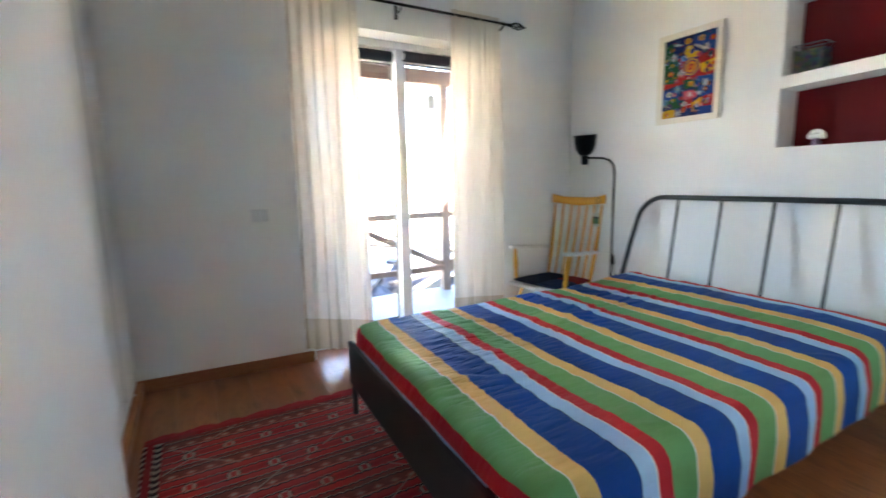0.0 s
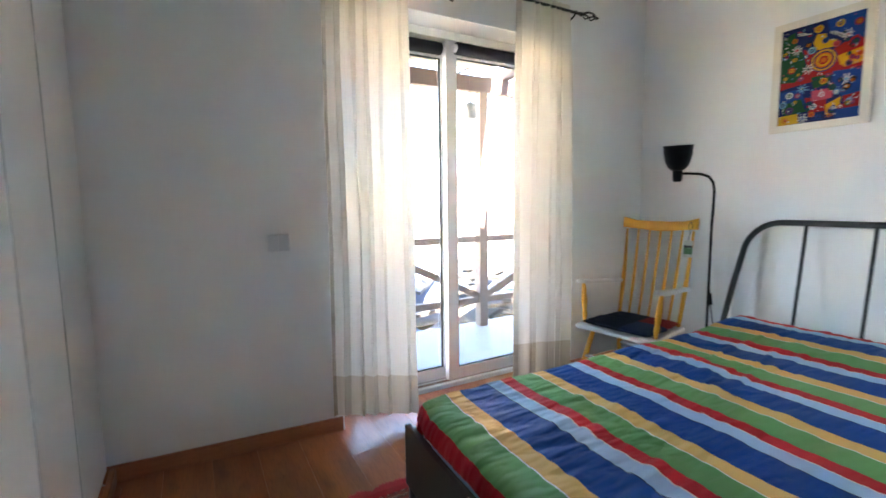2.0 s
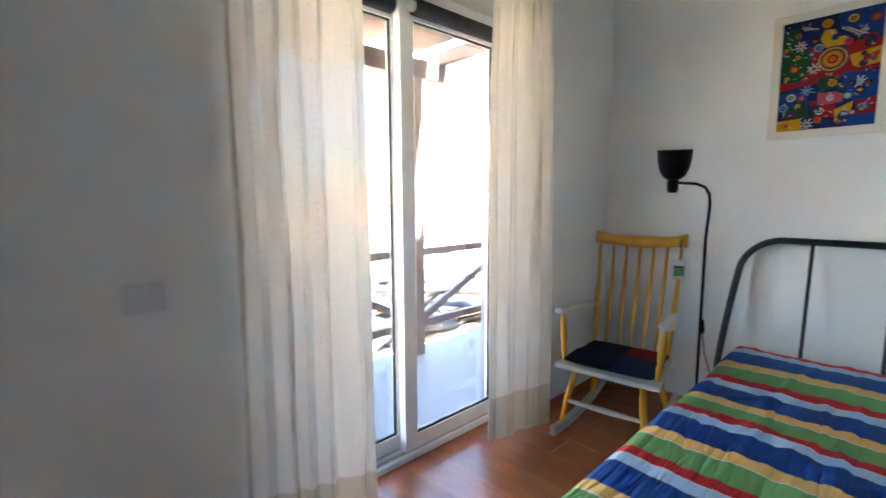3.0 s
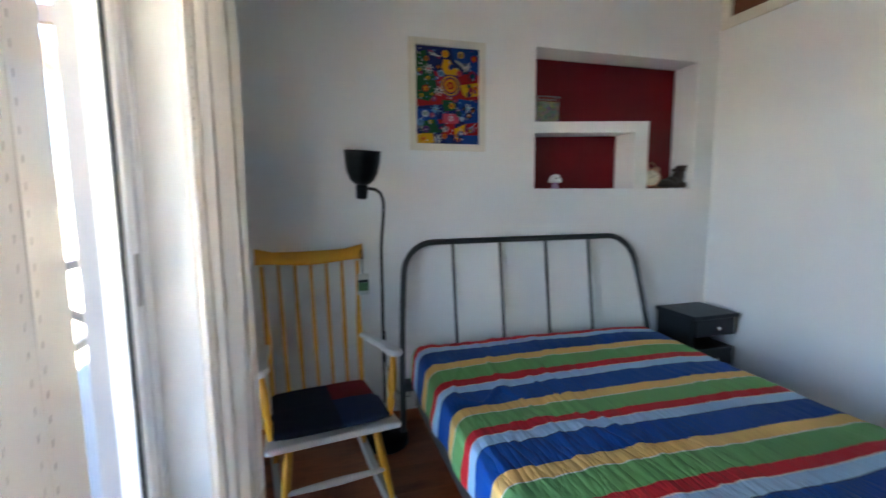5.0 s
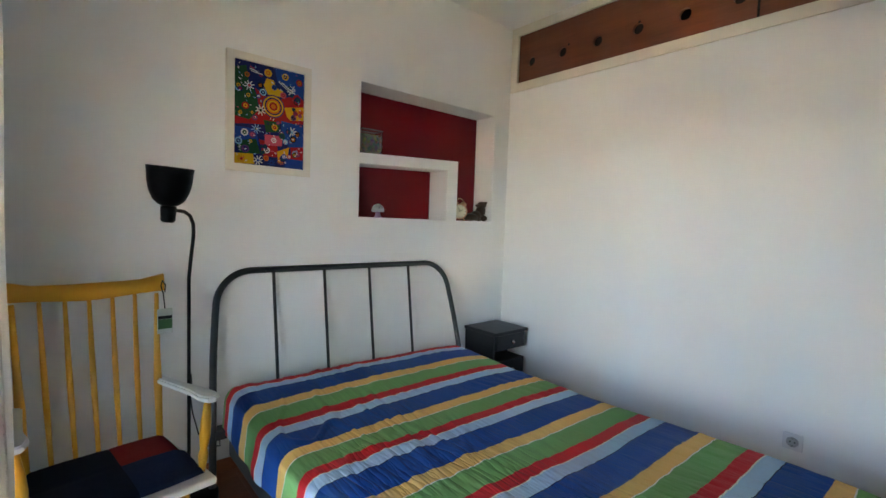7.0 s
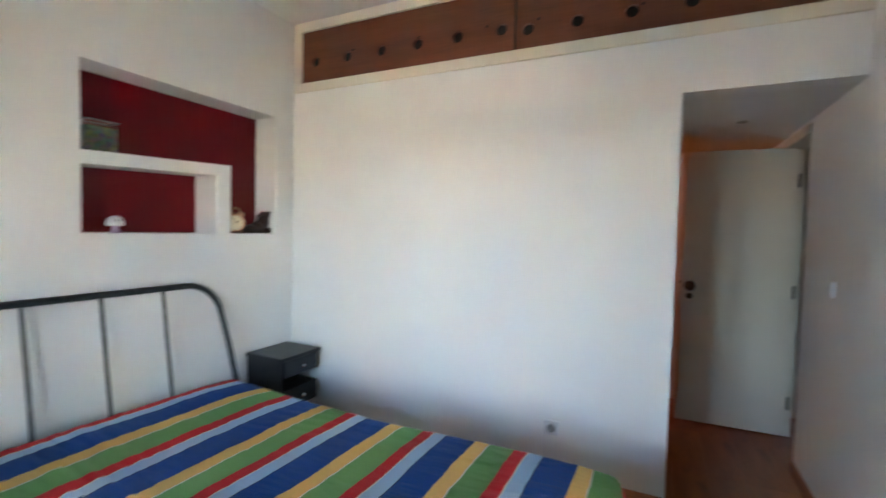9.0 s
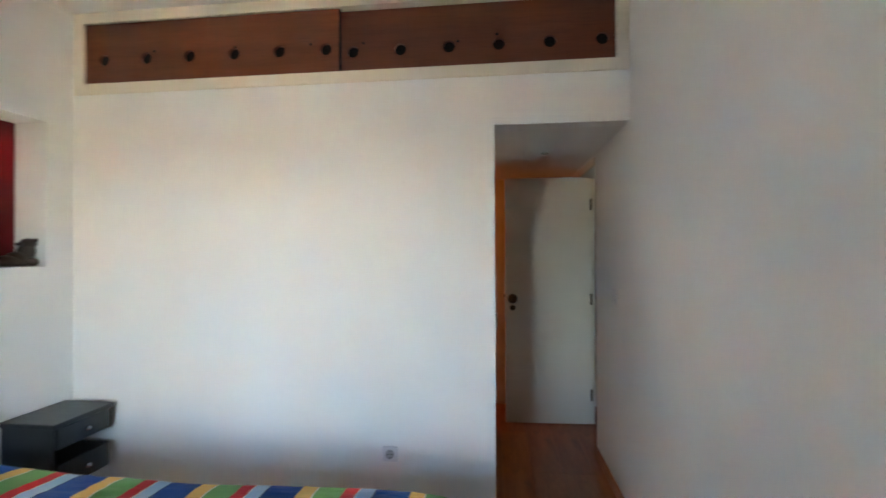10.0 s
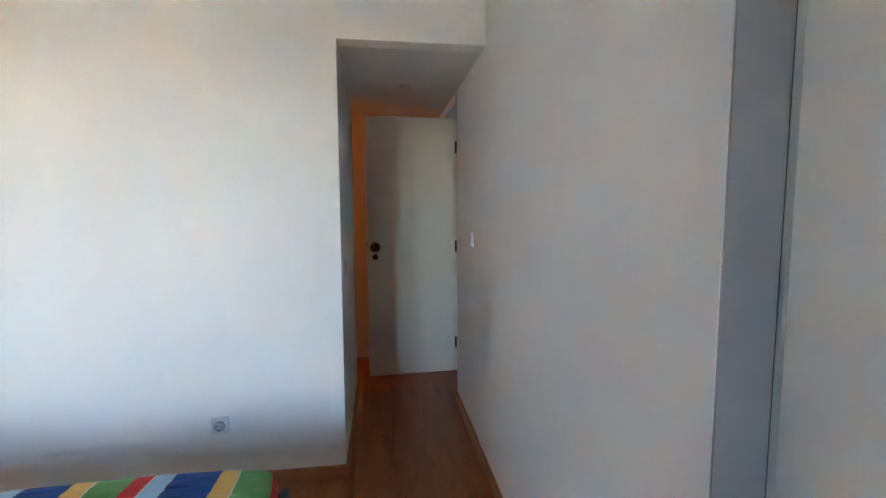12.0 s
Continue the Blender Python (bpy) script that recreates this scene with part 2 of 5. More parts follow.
def tube(points, radius, sides=12, bm=None, caps=True):
    """A round bar along points; radius is a number or one for each point."""
    bm = bm or bmesh.new()
    pts = [Vector(p) for p in points]
    rad = radius if isinstance(radius, (list, tuple)) else [radius] * len(pts)
    up, rings = None, []
    for i, p in enumerate(pts):
        d = (pts[min(i + 1, len(pts) - 1)] - pts[max(i - 1, 0)]).normalized()
        if up is None:
            up = d.orthogonal().normalized()
        up = (up - d * up.dot(d)).normalized()
        side = d.cross(up)
        rings.append([bm.verts.new(p + rad[i] * (math.cos(2 * math.pi * k / sides) * up + math.sin(2 * math.pi * k / sides) * side)) for k in range(sides)])
    for a, b in zip(rings, rings[1:]):
        for k in range(sides):
            bm.faces.new((a[k], a[(k + 1) % sides], b[(k + 1) % sides], b[k]))
    if caps:
        bm.faces.new(rings[0])
        bm.faces.new(rings[-1])
    return bm


def lathe(profile, sides=32, bm=None, m=None):
    """A turned shape about z from (radius, height) pairs."""
    b = bmesh.new()
    rings = []
    for r, z in profile:
        if r < 1e-5:
            rings.append([b.verts.new((0, 0, z))])
        else:
            rings.append([b.verts.new((r * math.cos(2 * math.pi * k / sides), r * math.sin(2 * math.pi * k / sides), z)) for k in range(sides)])
    for p, q in zip(rings, rings[1:]):
        for k in range(sides):
            k2 = (k + 1) % sides
            if len(p) == 1 and len(q) > 1:
                b.faces.new((p[0], q[k], q[k2]))
            elif len(q) == 1 and len(p) > 1:
                b.faces.new((p[k], p[k2], q[0]))
            elif len(p) > 1:
                b.faces.new((p[k], p[k2], q[k2], q[k]))
    if m is not None:
        b.transform(m)
    return join(bm, b)


def arc(c, r, a0, a1, n, u, v):
    c, u, v = Vector(c), Vector(u), Vector(v)
    return [c + r * (math.cos(radians(a0 + (a1 - a0) * i / n)) * u + math.sin(radians(a0 + (a1 - a0) * i / n)) * v) for i in range(n + 1)]


def slab(us, vs, holes, w0, w1, place):
    """A wall with rectangular openings: outline us x vs, holes (u0, u1, v0, v1), from depth w0 to w1."""
    us = sorted({*us, *(h[0] for h in holes), *(h[1] for h in holes)})
    vs = sorted({*vs, *(h[2] for h in holes), *(h[3] for h in holes)})
    bm, vert = bmesh.new(), {}

    def at(i, j, w):
        if (i, j, w) not in vert:
            vert[i, j, w] = bm.verts.new(place(us[i], vs[j], w1 if w else w0))
        return vert[i, j, w]

    def solid(i, j):
        if not (0 <= i < len(us) - 1 and 0 <= j < len(vs) - 1):
            return False
        u, v = (us[i] + us[i + 1]) / 2, (vs[j] + vs[j + 1]) / 2
        return not any(h[0] < u < h[1] and h[2] < v < h[3] for h in holes)

    for i in range(len(us) - 1):
        for j in range(len(vs) - 1):
            if not solid(i, j):
                continue
            for w in (0, 1):
                bm.faces.new((at(i, j, w), at(i + 1, j, w), at(i + 1, j + 1, w), at(i, j + 1, w)))
            for di, dj, p, q in ((-1, 0, (i, j), (i, j + 1)), (1, 0, (i + 1, j), (i + 1, j + 1)), (0, -1, (i, j), (i + 1, j)), (0, 1, (i, j + 1), (i + 1, j + 1))):
                if not solid(i + di, j + dj):
                    bm.faces.new((at(*p, 0), at(*q, 0), at(*q, 1), at(*p, 1)))
    return bm


# ---- the room: walls, floor, ceiling ----
W, N, H = 3.20, 2.955, 2.86          # head wall x, window wall y, ceiling z
PX0, PX1, PH = -0.015, 0.685, 2.10  # passage: its two walls and its ceiling
on_y = lambda u, v, w: (u, w, v)
on_x = lambda u, v, w: (w, u, v)
bow = lambda x: 0.07 * max(0.0, 0.88 - x)  # the window wall runs slightly askew near its west end
on_n = lambda u, v, w: (u, w + bow(u), v)

setting(part("wall_north", slab((-0.165, W), (0, 2.95), [(0.88, 2.36, -0.01, 2.20)], N, N + 0.30, on_n), M_WALL), "white painted plaster wall around the glazed balcony door", "wall")
setting(part("wall_east", slab((-0.10, N + 0.30), (0, 2.95), [(0.166, 1.343, 1.345, 2.16)], W, W + 0.21, on_x), M_WALL), "white painted plaster wall with a shelf niche behind the bed", "wall")
setting(part("wall_east_outer", box(W + 0.214, W + 0.40, -0.10, N + 0.30, 0, 2.95), M_WALL), "plain masonry behind the niche", "wall")
setting(part("niche_back", box(W + 0.200, W + 0.2135, 0.168, 1.341, 1.347, 2.158), M_RED), "dark red painted back of the wall niche", "wall")
bm = bmesh.new()
ring = []
for x in (W + 0.001, W + 0.199):
    ring.append([bm.verts.new((x, y, z)) for y, z in ((1.3425, 1.737), (0.533, 1.772), (0.533, 1.3455), (0.633, 1.3455), (0.633, 1.700), (1.3425, 1.672))])
for k in range(6):
    bm.faces.new((ring[0][k], ring[0][(k + 1) % 6], ring[1][(k + 1) % 6], ring[1][k]))
bm.faces.new(ring[0])
bm.faces.new(ring[1])
setting(part("niche_shelf", bm, M_WALL), "white plastered angular shelf inside the niche", "shelf")

setting(part("wall_south", slab((PX0, W), (0, 2.365), [(PX0 - 0.01, PX1, -0.01, PH)], -0.10, 0.0, on_y), M_WALL), "white painted plaster wall with the passage opening below the overhead cupboard", "wall")
setting(part("wall_west", slab((-0.80, 1.54), (0, 2.95), [], PX0 - 0.150, PX0, on_x), M_WALL), "white painted plaster side wall beside the passage", "wall")
setting(part("wall_west_recess", box(-0.40, -0.165, 1.54, N + 0.35, 0, 2.95), M_WALL), "white wall behind the wardrobe doors", "wall")
setting(part("wall_west_far", box(-0.131, PX0 + 0.0, -1.80, -1.40, 0, 2.95), M_WALL), "white wall beyond the side doorway", "wall")
setting(part("wall_west_over_door", box(-0.131, PX0 - 0.001, -1.40, -0.801, 2.02, 2.95), M_WALL), "white wall over the side doorway", "wall")
setting(part("wall_passage", box(PX1, PX1 + 0.10, -1.02, -0.101, 0, PH), M_WALL), "white passage wall", "wall")
setting(part("wall_hall_end", box(-1.4, 2.6, -1.95, -1.80, 0, PH + 0.1), M_WALL), "plain wall at the end of the hall", "wall")
setting(part("wall_hall_side", box(2.5, 2.6, -1.80, -0.60, 0, PH + 0.1), M_WALL), "plain wall of the hall", "wall")
setting(part("wall_hall_front", box(PX1 + 0.10, 2.5, -0.70, -0.60, 0, PH + 0.1), M_WALL), "plain wall of the hall", "wall")
setting(part("wall_side_room", slab((-1.80, -0.30), (0, 2.2), [], -1.4, -1.3, on_x), M_WALL), "plain wall of the dim side room", "wall")
setting(part("wall_side_room_front", box(-1.3, -0.131, -0.40, -0.30, 0, 2.2), M_WALL), "plain wall of the dim side room", "wall")
setting(part("ceiling", slab((-0.40, W + 0.40), (-0.10, N + 0.30), [], H, H + 0.12, lambda u, v, w: (u, v, w)), M_CEIL), "white painted plaster ceiling", "ceiling")
setting(part("ceiling_passage", box(PX0, 2.6, -1.95, -0.101, PH, PH + 0.1), M_CEIL), "white painted low passage ceiling", "ceiling")
setting(part("ceiling_side_room", box(-1.4, -0.131, -1.80, -0.30, 2.2, 2.3), M_CEIL), "plain ceiling of the side room", "ceiling")
setting(part("cupboard_shell", slab((-0.10, W), (-0.62, 0), [], 2.25, 2.36, lambda u, v, w: (u, v - 0.05 if v else -0.102, w)), M_WALL), "floor of the overhead cupboard", "cupboard")
# Unseen closing panels that stop outside light leaking through the finger holes.
setting(part("cupboard_side", box(-0.13, PX0 - 0.001, -0.62, -0.002, 2.37, 2.95), M_WALL), "unseen side panel added to keep stray light out of the overhead cupboard", "wall")
setting(part("cupboard_lid", box(-0.13, W + 0.4, -0.72, -0.101, H + 0.005, H + 0.1), M_WALL), "unseen lid added to keep stray light out of the overhead cupboard", "wall")
setting(part("cupboard_end", box(W, W + 0.4, -0.72, -0.101, 0.0, 2.95), M_WALL), "unseen end panel added to keep stray light out of the overhead cupboard", "wall")
setting(part("cupboard_rear", box(-0.13, W, -0.72, -0.62, 2.205, 2.95), M_WALL), "unseen rear panel added to keep stray light out of the overhead cupboard", "wall")

# The return's darkness is put into its colour; wall paint rendered too pale.
setting(part("recess_return", box(-0.1645, PX0 - 0.002, 1.5405, 1.545, 0.0, H), M_RETURN_GREY), "wall return beside the wardrobe doors, darkened by its grey colour", "wall")

# baseboards
def board(name, x0, x1, y0, y1, h=0.07):
    setting(part(name, box(x0, x1, y0, y1, 0.0, h, 0.004), M_BASE), "oak-coloured wooden baseboard along the wall", "baseboard")


bm = box(-0.16, 0.87, N - 0.014, N, 0.0, 0.075, 0.004)
for v in bm.verts:
    v.co.y += bow(v.co.x)
setting(part("baseboard", bm, M_BASE), "oak-coloured wooden baseboard along the window wall", "baseboard")
board("baseboard", 2.365, W - 0.015, N - 0.014, N)
board("baseboard", W - 0.014, W, 0.015, N)
board("baseboard", PX1, W - 0.015, 0.0, 0.014)
board("baseboard", PX0, PX0 + 0.014, -0.80, 1.54)
board("baseboard", PX1 - 0.014, PX1, -1.02, 0.014)
board("baseboard", -0.130, -0.108, 1.55, N + 0.05)
board("baseboard", 0.90, 2.4, -1.80, -1.786)

# ---- glazed sliding balcony door ----
FY = N + 0.17
door = thing("door_1", "white-framed sliding glass balcony door, closed, with dark rolled blinds", "balcony door")
door["kind"] = "structure"
for nm, b in (("jamb", (0.882, 0.93, FY, FY + 0.12, 0.0, 2.198)), ("jamb", (2.31, 2.358, FY, FY + 0.12, 0.0, 2.198)), ("head", (0.931, 2.309, FY, FY + 0.12, 2.15, 2.198)), ("sill", (0.931, 2.309, FY, FY + 0.12, 0.0, 0.03))):
    part(nm, box(*b, 0.004), M_UPVC, door)
part("track", box(0.931, 2.309, FY + 0.02, FY + 0.03, 0.031, 0.045), M_CHROME, door)
part("track", box(0.931, 2.309, FY + 0.075, FY + 0.085, 0.031, 0.045), M_CHROME, door)


def sash(x0, x1, y, stile_l, stile_r):
    s = part("sash", slab((x0, x1), (0.046, 2.149), [(x0 + stile_l, x1 - stile_r, 0.115, 2.06)], y, y + 0.045, on_y), M_UPVC, door)
    gx0, gx1 = x0 + stile_l, x1 - stile_r
    g = part("pane", box(gx0 + 0.002, gx1 - 0.002, y + 0.018, y + 0.024, 0.117, 2.058), M_GLASS, s)
    g.visible_shadow = False
    part("gasket", slab((gx0, gx1), (0.115, 2.06), [(gx0 + 0.009, gx1 - 0.009, 0.124, 2.051)], y + 0.012, y + 0.030, on_y), M_GASKET_GAP, s)
    return s


sash(0.935, 1.665, FY + 0.065, 0.06, 0.045)
right_sash = sash(1.625, 2.305, FY + 0.012, 0.075, 0.06)
part("handle", box(2.268, 2.288, FY + 0.004, FY + 0.012, 0.98, 1.14, 0.003), M_CHROME, right_sash)
for x0, x1, y in ((0.96, 1.60, FY + 0.03), (1.675, 2.29, FY - 0.022)):
    bl = part("rolled_blind", lathe([(0, 0), (0.033, 0), (0.036, 0.004), (0.036, x1 - x0 - 0.004), (0.033, x1 - x0), (0, x1 - x0)], 20, None, pose(x0, y, 2.098, 0, 90, 0)), M_BLIND, door, "dark rolled-up fabric blind", True)
    part("end_cap", lathe([(0, -0.02), (0.02, -0.02), (0.024, -0.012), (0.024, 0)], 16, None, pose(x0, y, 2.098, 0, 90, 0)), M_PLASTIC, bl)

# ---- floor ----
setting(part("floor", box(-1.4, W + 0.4, -1.95, N + 0.30, -0.10, -0.012), M_BASE), "oak-coloured laminate plank floor", "floor")

# ---- overhead cupboard ----
cup = thing("overhead_cupboard", "built-in overhead cupboard with brown veneer sliding doors and cream frame", "cupboard")
part("frame", slab((PX0 + 0.001, W - 0.001), (2.368, H - 0.002), [(0.042, 3.136, 2.432, 2.795)], -0.09, 0.004, on_y), M_CREAM, cup, "cream painted wooden frame")
# Near-black board close behind the doors paints the unlit depth seen through the holes.
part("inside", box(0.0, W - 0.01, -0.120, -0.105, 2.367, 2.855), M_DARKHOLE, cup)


def holed_panel(name, x0, x1, z0, z1, y0, y1, holes, r, parent):
    """A door with a row of round openings: strips of quads from each opening to its cell."""
    bm = bmesh.new()
    n = 24
    xs = [x0] + [(a[0] + b[0]) / 2 for a, b in zip(holes, holes[1:])] + [x1]
    for (hx, hz), c0, c1 in zip(holes, xs, xs[1:]):
        loops = []
        for y in (y0, y1):
            inner, outer = [], []
            for k in range(n):
                a = 2 * math.pi * (k + 0.5) / n
                dx, dz = math.cos(a), math.sin(a)
                inner.append(bm.verts.new((hx + r * dx, y, hz + r * dz)))
                s = min(((c1 - hx) / dx) if dx > 0 else ((c0 - hx) / dx), ((z1 - hz) / dz) if dz > 0 else ((z0 - hz) / dz))
                outer.append([hx + s * dx, hz + s * dz])
            for cx, cz in ((c0, z0), (c0, z1), (c1, z0), (c1, z1)):
                k = min(range(n), key=lambda q: (outer[q][0] - cx) ** 2 + (outer[q][1] - cz) ** 2)
                outer[k] = [cx, cz]
            outer = [bm.verts.new((p[0], y, p[1])) for p in outer]
            for k in range(n):
                bm.faces.new((inner[k], inner[(k + 1) % n], outer[(k + 1) % n], outer[k]))
            loops.append((inner, outer))
        for k in range(n):
            bm.faces.new((loops[0][0][k], loops[0][0][(k + 1) % n], loops[1][0][(k + 1) % n], loops[1][0][k]))
    bmesh.ops.remove_doubles(bm, verts=bm.verts[:], dist=1e-5)
    return part(name, bm, M_CABWOOD, parent, "reddish-brown veneer sliding door with round finger holes")


row_a = [(1.632 + 0.2768 * k, 2.569 + 0.0018 * k) for k in range(6)]
row_b = [(0.108 + 0.2756 * k, 2.5625) for k in range(6)]
door_a = holed_panel("sliding_door", 1.554, 3.150, 2.425, 2.800, -0.034, -0.016, row_a, 0.033, cup)
door_b = holed_panel("sliding_door", 0.030, 1.577, 2.425, 2.800, -0.072, -0.054, row_b, 0.033, cup)
# The step between the doors lit evenly, so this strip paints its dark line.
part("door_joint_line", box(1.548, 1.5535, -0.036, -0.0145, 2.434, 2.793), M_DARKHOLE, door_a, "dark strip that paints the line between the sliding doors")
for d, y, spots in ((door_a, -0.0155, ((1.720, 2.601), (2.180, 2.612), (2.688, 2.615))), (door_b, -0.0535, ((1.425, 2.610), (0.884, 2.590), (0.670, 2.617)))):
    for x, z in spots:
        part("screw", lathe([(0, 0.002), (0.006, 0.002), (0.008, 0)], 10, None, pose(x, y, z, -90, 0, 0)), M_DARKHOLE, d)

# ---- passage: side door, switches ----
leaf = thing("door_2", "cream painted flush door standing open with a round dark knob", "door", at=(-0.085, -1.350, 0.0), turn=2.0)
leaf["kind"] = "structure"
part("leaf", box(0.0, 0.685, -0.02, 0.018, 0.012, 2.025, 0.002), M_CREAM, leaf)
part("rosette", lathe([(0, 0.006), (0.036, 0.006), (0.040, 0)], 24, None, pose(0.625, 0.018, 1.03, -90, 0, 0)), M_BRASS, leaf)
part("knob", lathe([(0.010, 0.0), (0.010, 0.02), (0.030, 0.032), (0.033, 0.045), (0.024, 0.056), (0, 0.058)], 20, None, pose(0.625, 0.024, 1.03, -90, 0, 0)), M_BRASS, leaf, "dark round door knob", True)
part("keyhole_plate", lathe([(0, 0.004), (0.020, 0.004), (0.023, 0)], 16, None, pose(0.625, 0.018, 0.955, -90, 0, 0)), M_BRASS, leaf)
part("latch", box(0.685, 0.693, -0.008, 0.006, 1.045, 1.065, 0.002), M_BRASS, leaf)
for z in (0.25, 1.03, 1.80):
    part("hinge", tube([(-0.008, 0.022, z - 0.045), (-0.008, 0.022, z + 0.045)], 0.008, 10), M_BRASS, leaf, "dark metal hinge")
trim = thing("door_trim", "white painted wooden door casing at the passage end", "trim")
trim["kind"] = "structure"
part("casing", box(PX0, PX0 + 0.012, -1.395, -1.375, 0, 2.019, 0.003), M_CREAM, trim)
part("head_casing", box(PX0, PX0 + 0.014, -1.40, -0.80, 2.02, 2.075, 0.003), M_CREAM, trim)
part("casing", box(PX0 - 0.114, PX0 + 0.0, -1.398, -1.37, 0, 2.018, 0.003), M_CREAM, trim)
part("casing", box(PX1 - 0.003, PX1 + 0.12, -1.055, -1.022, 0, 2.06, 0.004), M_CREAM, trim)
part("casing", box(PX1 + 0.01, PX1 + 0.10, -1.085, -1.057, 0, 2.04, 0.004), M_CREAM, trim)


# Darker copy of the socket plastic that paints the shade inside the well.
M_WELL_SHADE = Mat("grey_white_plastic", (0.36, 0.36, 0.37), 0.45).m


def wall_plate(name, label, at, turn, w=0.082, h=0.082, kind="switch"):
    """A switch or socket whose plate faces its own +y."""
    t = thing(name, label, "socket" if kind == "socket" else "switch", at=at, turn=turn)
    part("plate", box(-w / 2, w / 2, 0, 0.011, -h / 2, h / 2, 0.004), M_SOCKET if kind == "socket" else M_PLASTIC, t)
    if kind == "socket":
        part("well", lathe([(0.0, 0.0125), (0.0200, 0.0125), (0.0205, 0.0185), (0.0235, 0.0185), (0.0250, 0.0095)], 32, None, pose(0, 0, 0, -90, 0, 0)), M_WELL_SHADE, t)
        for dz in (-0.0180, 0.0180):
            part("earth_clip", box(-0.003, 0.003, 0.0120, 0.0165, dz - 0.002, dz + 0.002, 0.0005), M_STEEL, t)
        # Raised black discs paint the dark of the pin holes.
        for dx in (-0.0095, 0.0095):
            part("pin_hole", lathe([(0, 0.0012), (0.0034, 0.0012), (0.0034, 0)], 12, None, pose(dx, 0.0122, 0, -90, 0, 0)), M_GASKET_GAP, t)
    else:
        edges = (-w / 2 + 0.005, 0.0, w / 2 - 0.005) if w > 0.1 else (-w / 2 + 0.005, w / 2 - 0.005)
        for a, b in zip(edges, edges[1:]):
            part("rocker", box(a + 0.0008, b - 0.0008, 0.0102, 0.015, -h / 2 + 0.005, h / 2 - 0.005, 0.002), M_SOCKET if w > 0.1 else M_PLASTIC, t)
    return t


wall_plate("wall_socket", "white round-well wall socket low on the plaster wall", (1.262, 0.0, 0.311), 0, kind="socket")
wall_plate("wall_socket", "white wall socket behind the bed beside the nightstand", (W, 0.49, 0.235), 90, kind="socket")
wall_plate("light_switch", "white double light switch on the window wall", (0.592, N, 1.005), 180, 0.104, 0.082)
wall_plate("light_switch", "small white light switch on the passage side wall", (PX0, -0.31, 1.155), -90)
wall_plate("light_switch", "small white light switch on the passage wall", (PX1, -0.22, 1.02), 90)
spot = thing("ceiling_spot", "small white recessed spot ring in the passage ceiling", "ceiling light", at=(0.336, -0.746, PH))
part("ring", lathe([(0.018, 0.0), (0.028, 0.0), (0.030, -0.003), (0.028, -0.005), (0.020, -0.004), (0.018, 0.0)], 28), M_CHROME, spot, "", True)

# ---- sliding wardrobe doors in the side recess ----
M_ALU = mottled("satin_aluminium", (0.50, 0.52, 0.51), (0.44, 0.46, 0.45), 0.45, 6, 90, 0.02, 0.3).m
ward = thing("sliding_wardrobe", "white sliding wardrobe doors with slim profiled edges", "wardrobe")
for y0, y1, x in ((1.548, 2.09, -0.130), (2.07, 2.572, -0.156)):
    p = part("panel", box(x, x + 0.018, y0 + 0.015, y1 - 0.015, 0.075, 2.80), M_WHITE_PAINT, ward)
    for e in (y0, y1 - 0.011):
        part("edge_profile", box(x, x + 0.0195, e, e + 0.011, 0.075, 2.80, 0.003), M_ALU, p, "slim satin aluminium profile")
    # Black slivers paint the dark lines in the narrow gaps beside the profiles.
    part("gap_line", box(x + 0.002, x + 0.017, y0 - 0.0028, y0 - 0.0005, 0.075, 2.80), M_GASKET_GAP, p)
    part("gap_line", box(x + 0.002, x + 0.010, y1 - 0.0148, y1 - 0.0112, 0.075, 2.80), M_GASKET_GAP, p)
part("filler_panel", box(-0.156, -0.138, 2.580, N + 0.035, 0.075, 2.80, 0.002), M_WHITE_PAINT, ward)
# Black strips behind the gap and the corner paint the shade lying there.
part("gap_shade_strip", box(-0.162, -0.158, 2.560, 2.600, 0.075, 2.80), M_GASKET_GAP, ward, "black strip painting the shade in the panel gap")
part("corner_shade_strip", box(-0.162, -0.150, N + 0.037, N + 0.055, 0.075, 2.80), M_GASKET_GAP, ward, "black strip painting the shade in the wall corner")
part("bottom_track", box(-0.107, -0.085, 1.548, N - 0.016, 0.0, 0.012, 0.003), M_BASE, ward)

# ---- bed ----
bed = thing("bed", "dark grey steel double bed with arched headboard", "bed")
BX0, BX1, BY0, BY1 = 0.90, 2.96, 0.67, 2.12
HX, HZ = 3.150, 1.05


def lean(z):
    """The headboard stands upright behind the mattress and leans back above it."""
    return 2.985 if z < 0.40 else 2.985 + (HX - 2.985) * (z - 0.40) / (HZ - 0.40)


def askew(x, y):
    """The foot of the bed stands slightly out of square."""
    return -0.05 * (2.12 - y) / 1.45 * max(0.0, min(1.0, (2.2 - x) / 1.3))


def sheared(bm):
    for v in bm.verts:
        v.co.x += askew(v.co.x, v.co.y)
    return bm


head = [(2.205, 0.0), (2.205, 0.20), (2.205, 0.36), (2.204, 0.42), (2.196, 0.55), (2.186, 0.68), (2.174, 0.80)]
head += [(1.985 + 0.180 * math.cos(radians(a)), HZ - 0.180 + 0.180 * math.sin(radians(a))) for a in range(10, 91, 8)]
head += [(0.855 - 0.180 * math.cos(radians(a)), HZ - 0.180 + 0.180 * math.sin(radians(a))) for a in range(90, 9, -8)]
head += [(0.666, 0.80), (0.655, 0.68), (0.648, 0.55), (0.642, 0.42), (0.640, 0.36), (0.638, 0.20), (0.636, 0.0)]
head = [(lean(z), y, z) for y, z in head]
part("headboard_arch", tube(head, 0.0165, 14), M_STEEL, bed, "arched dark grey steel tube", True)
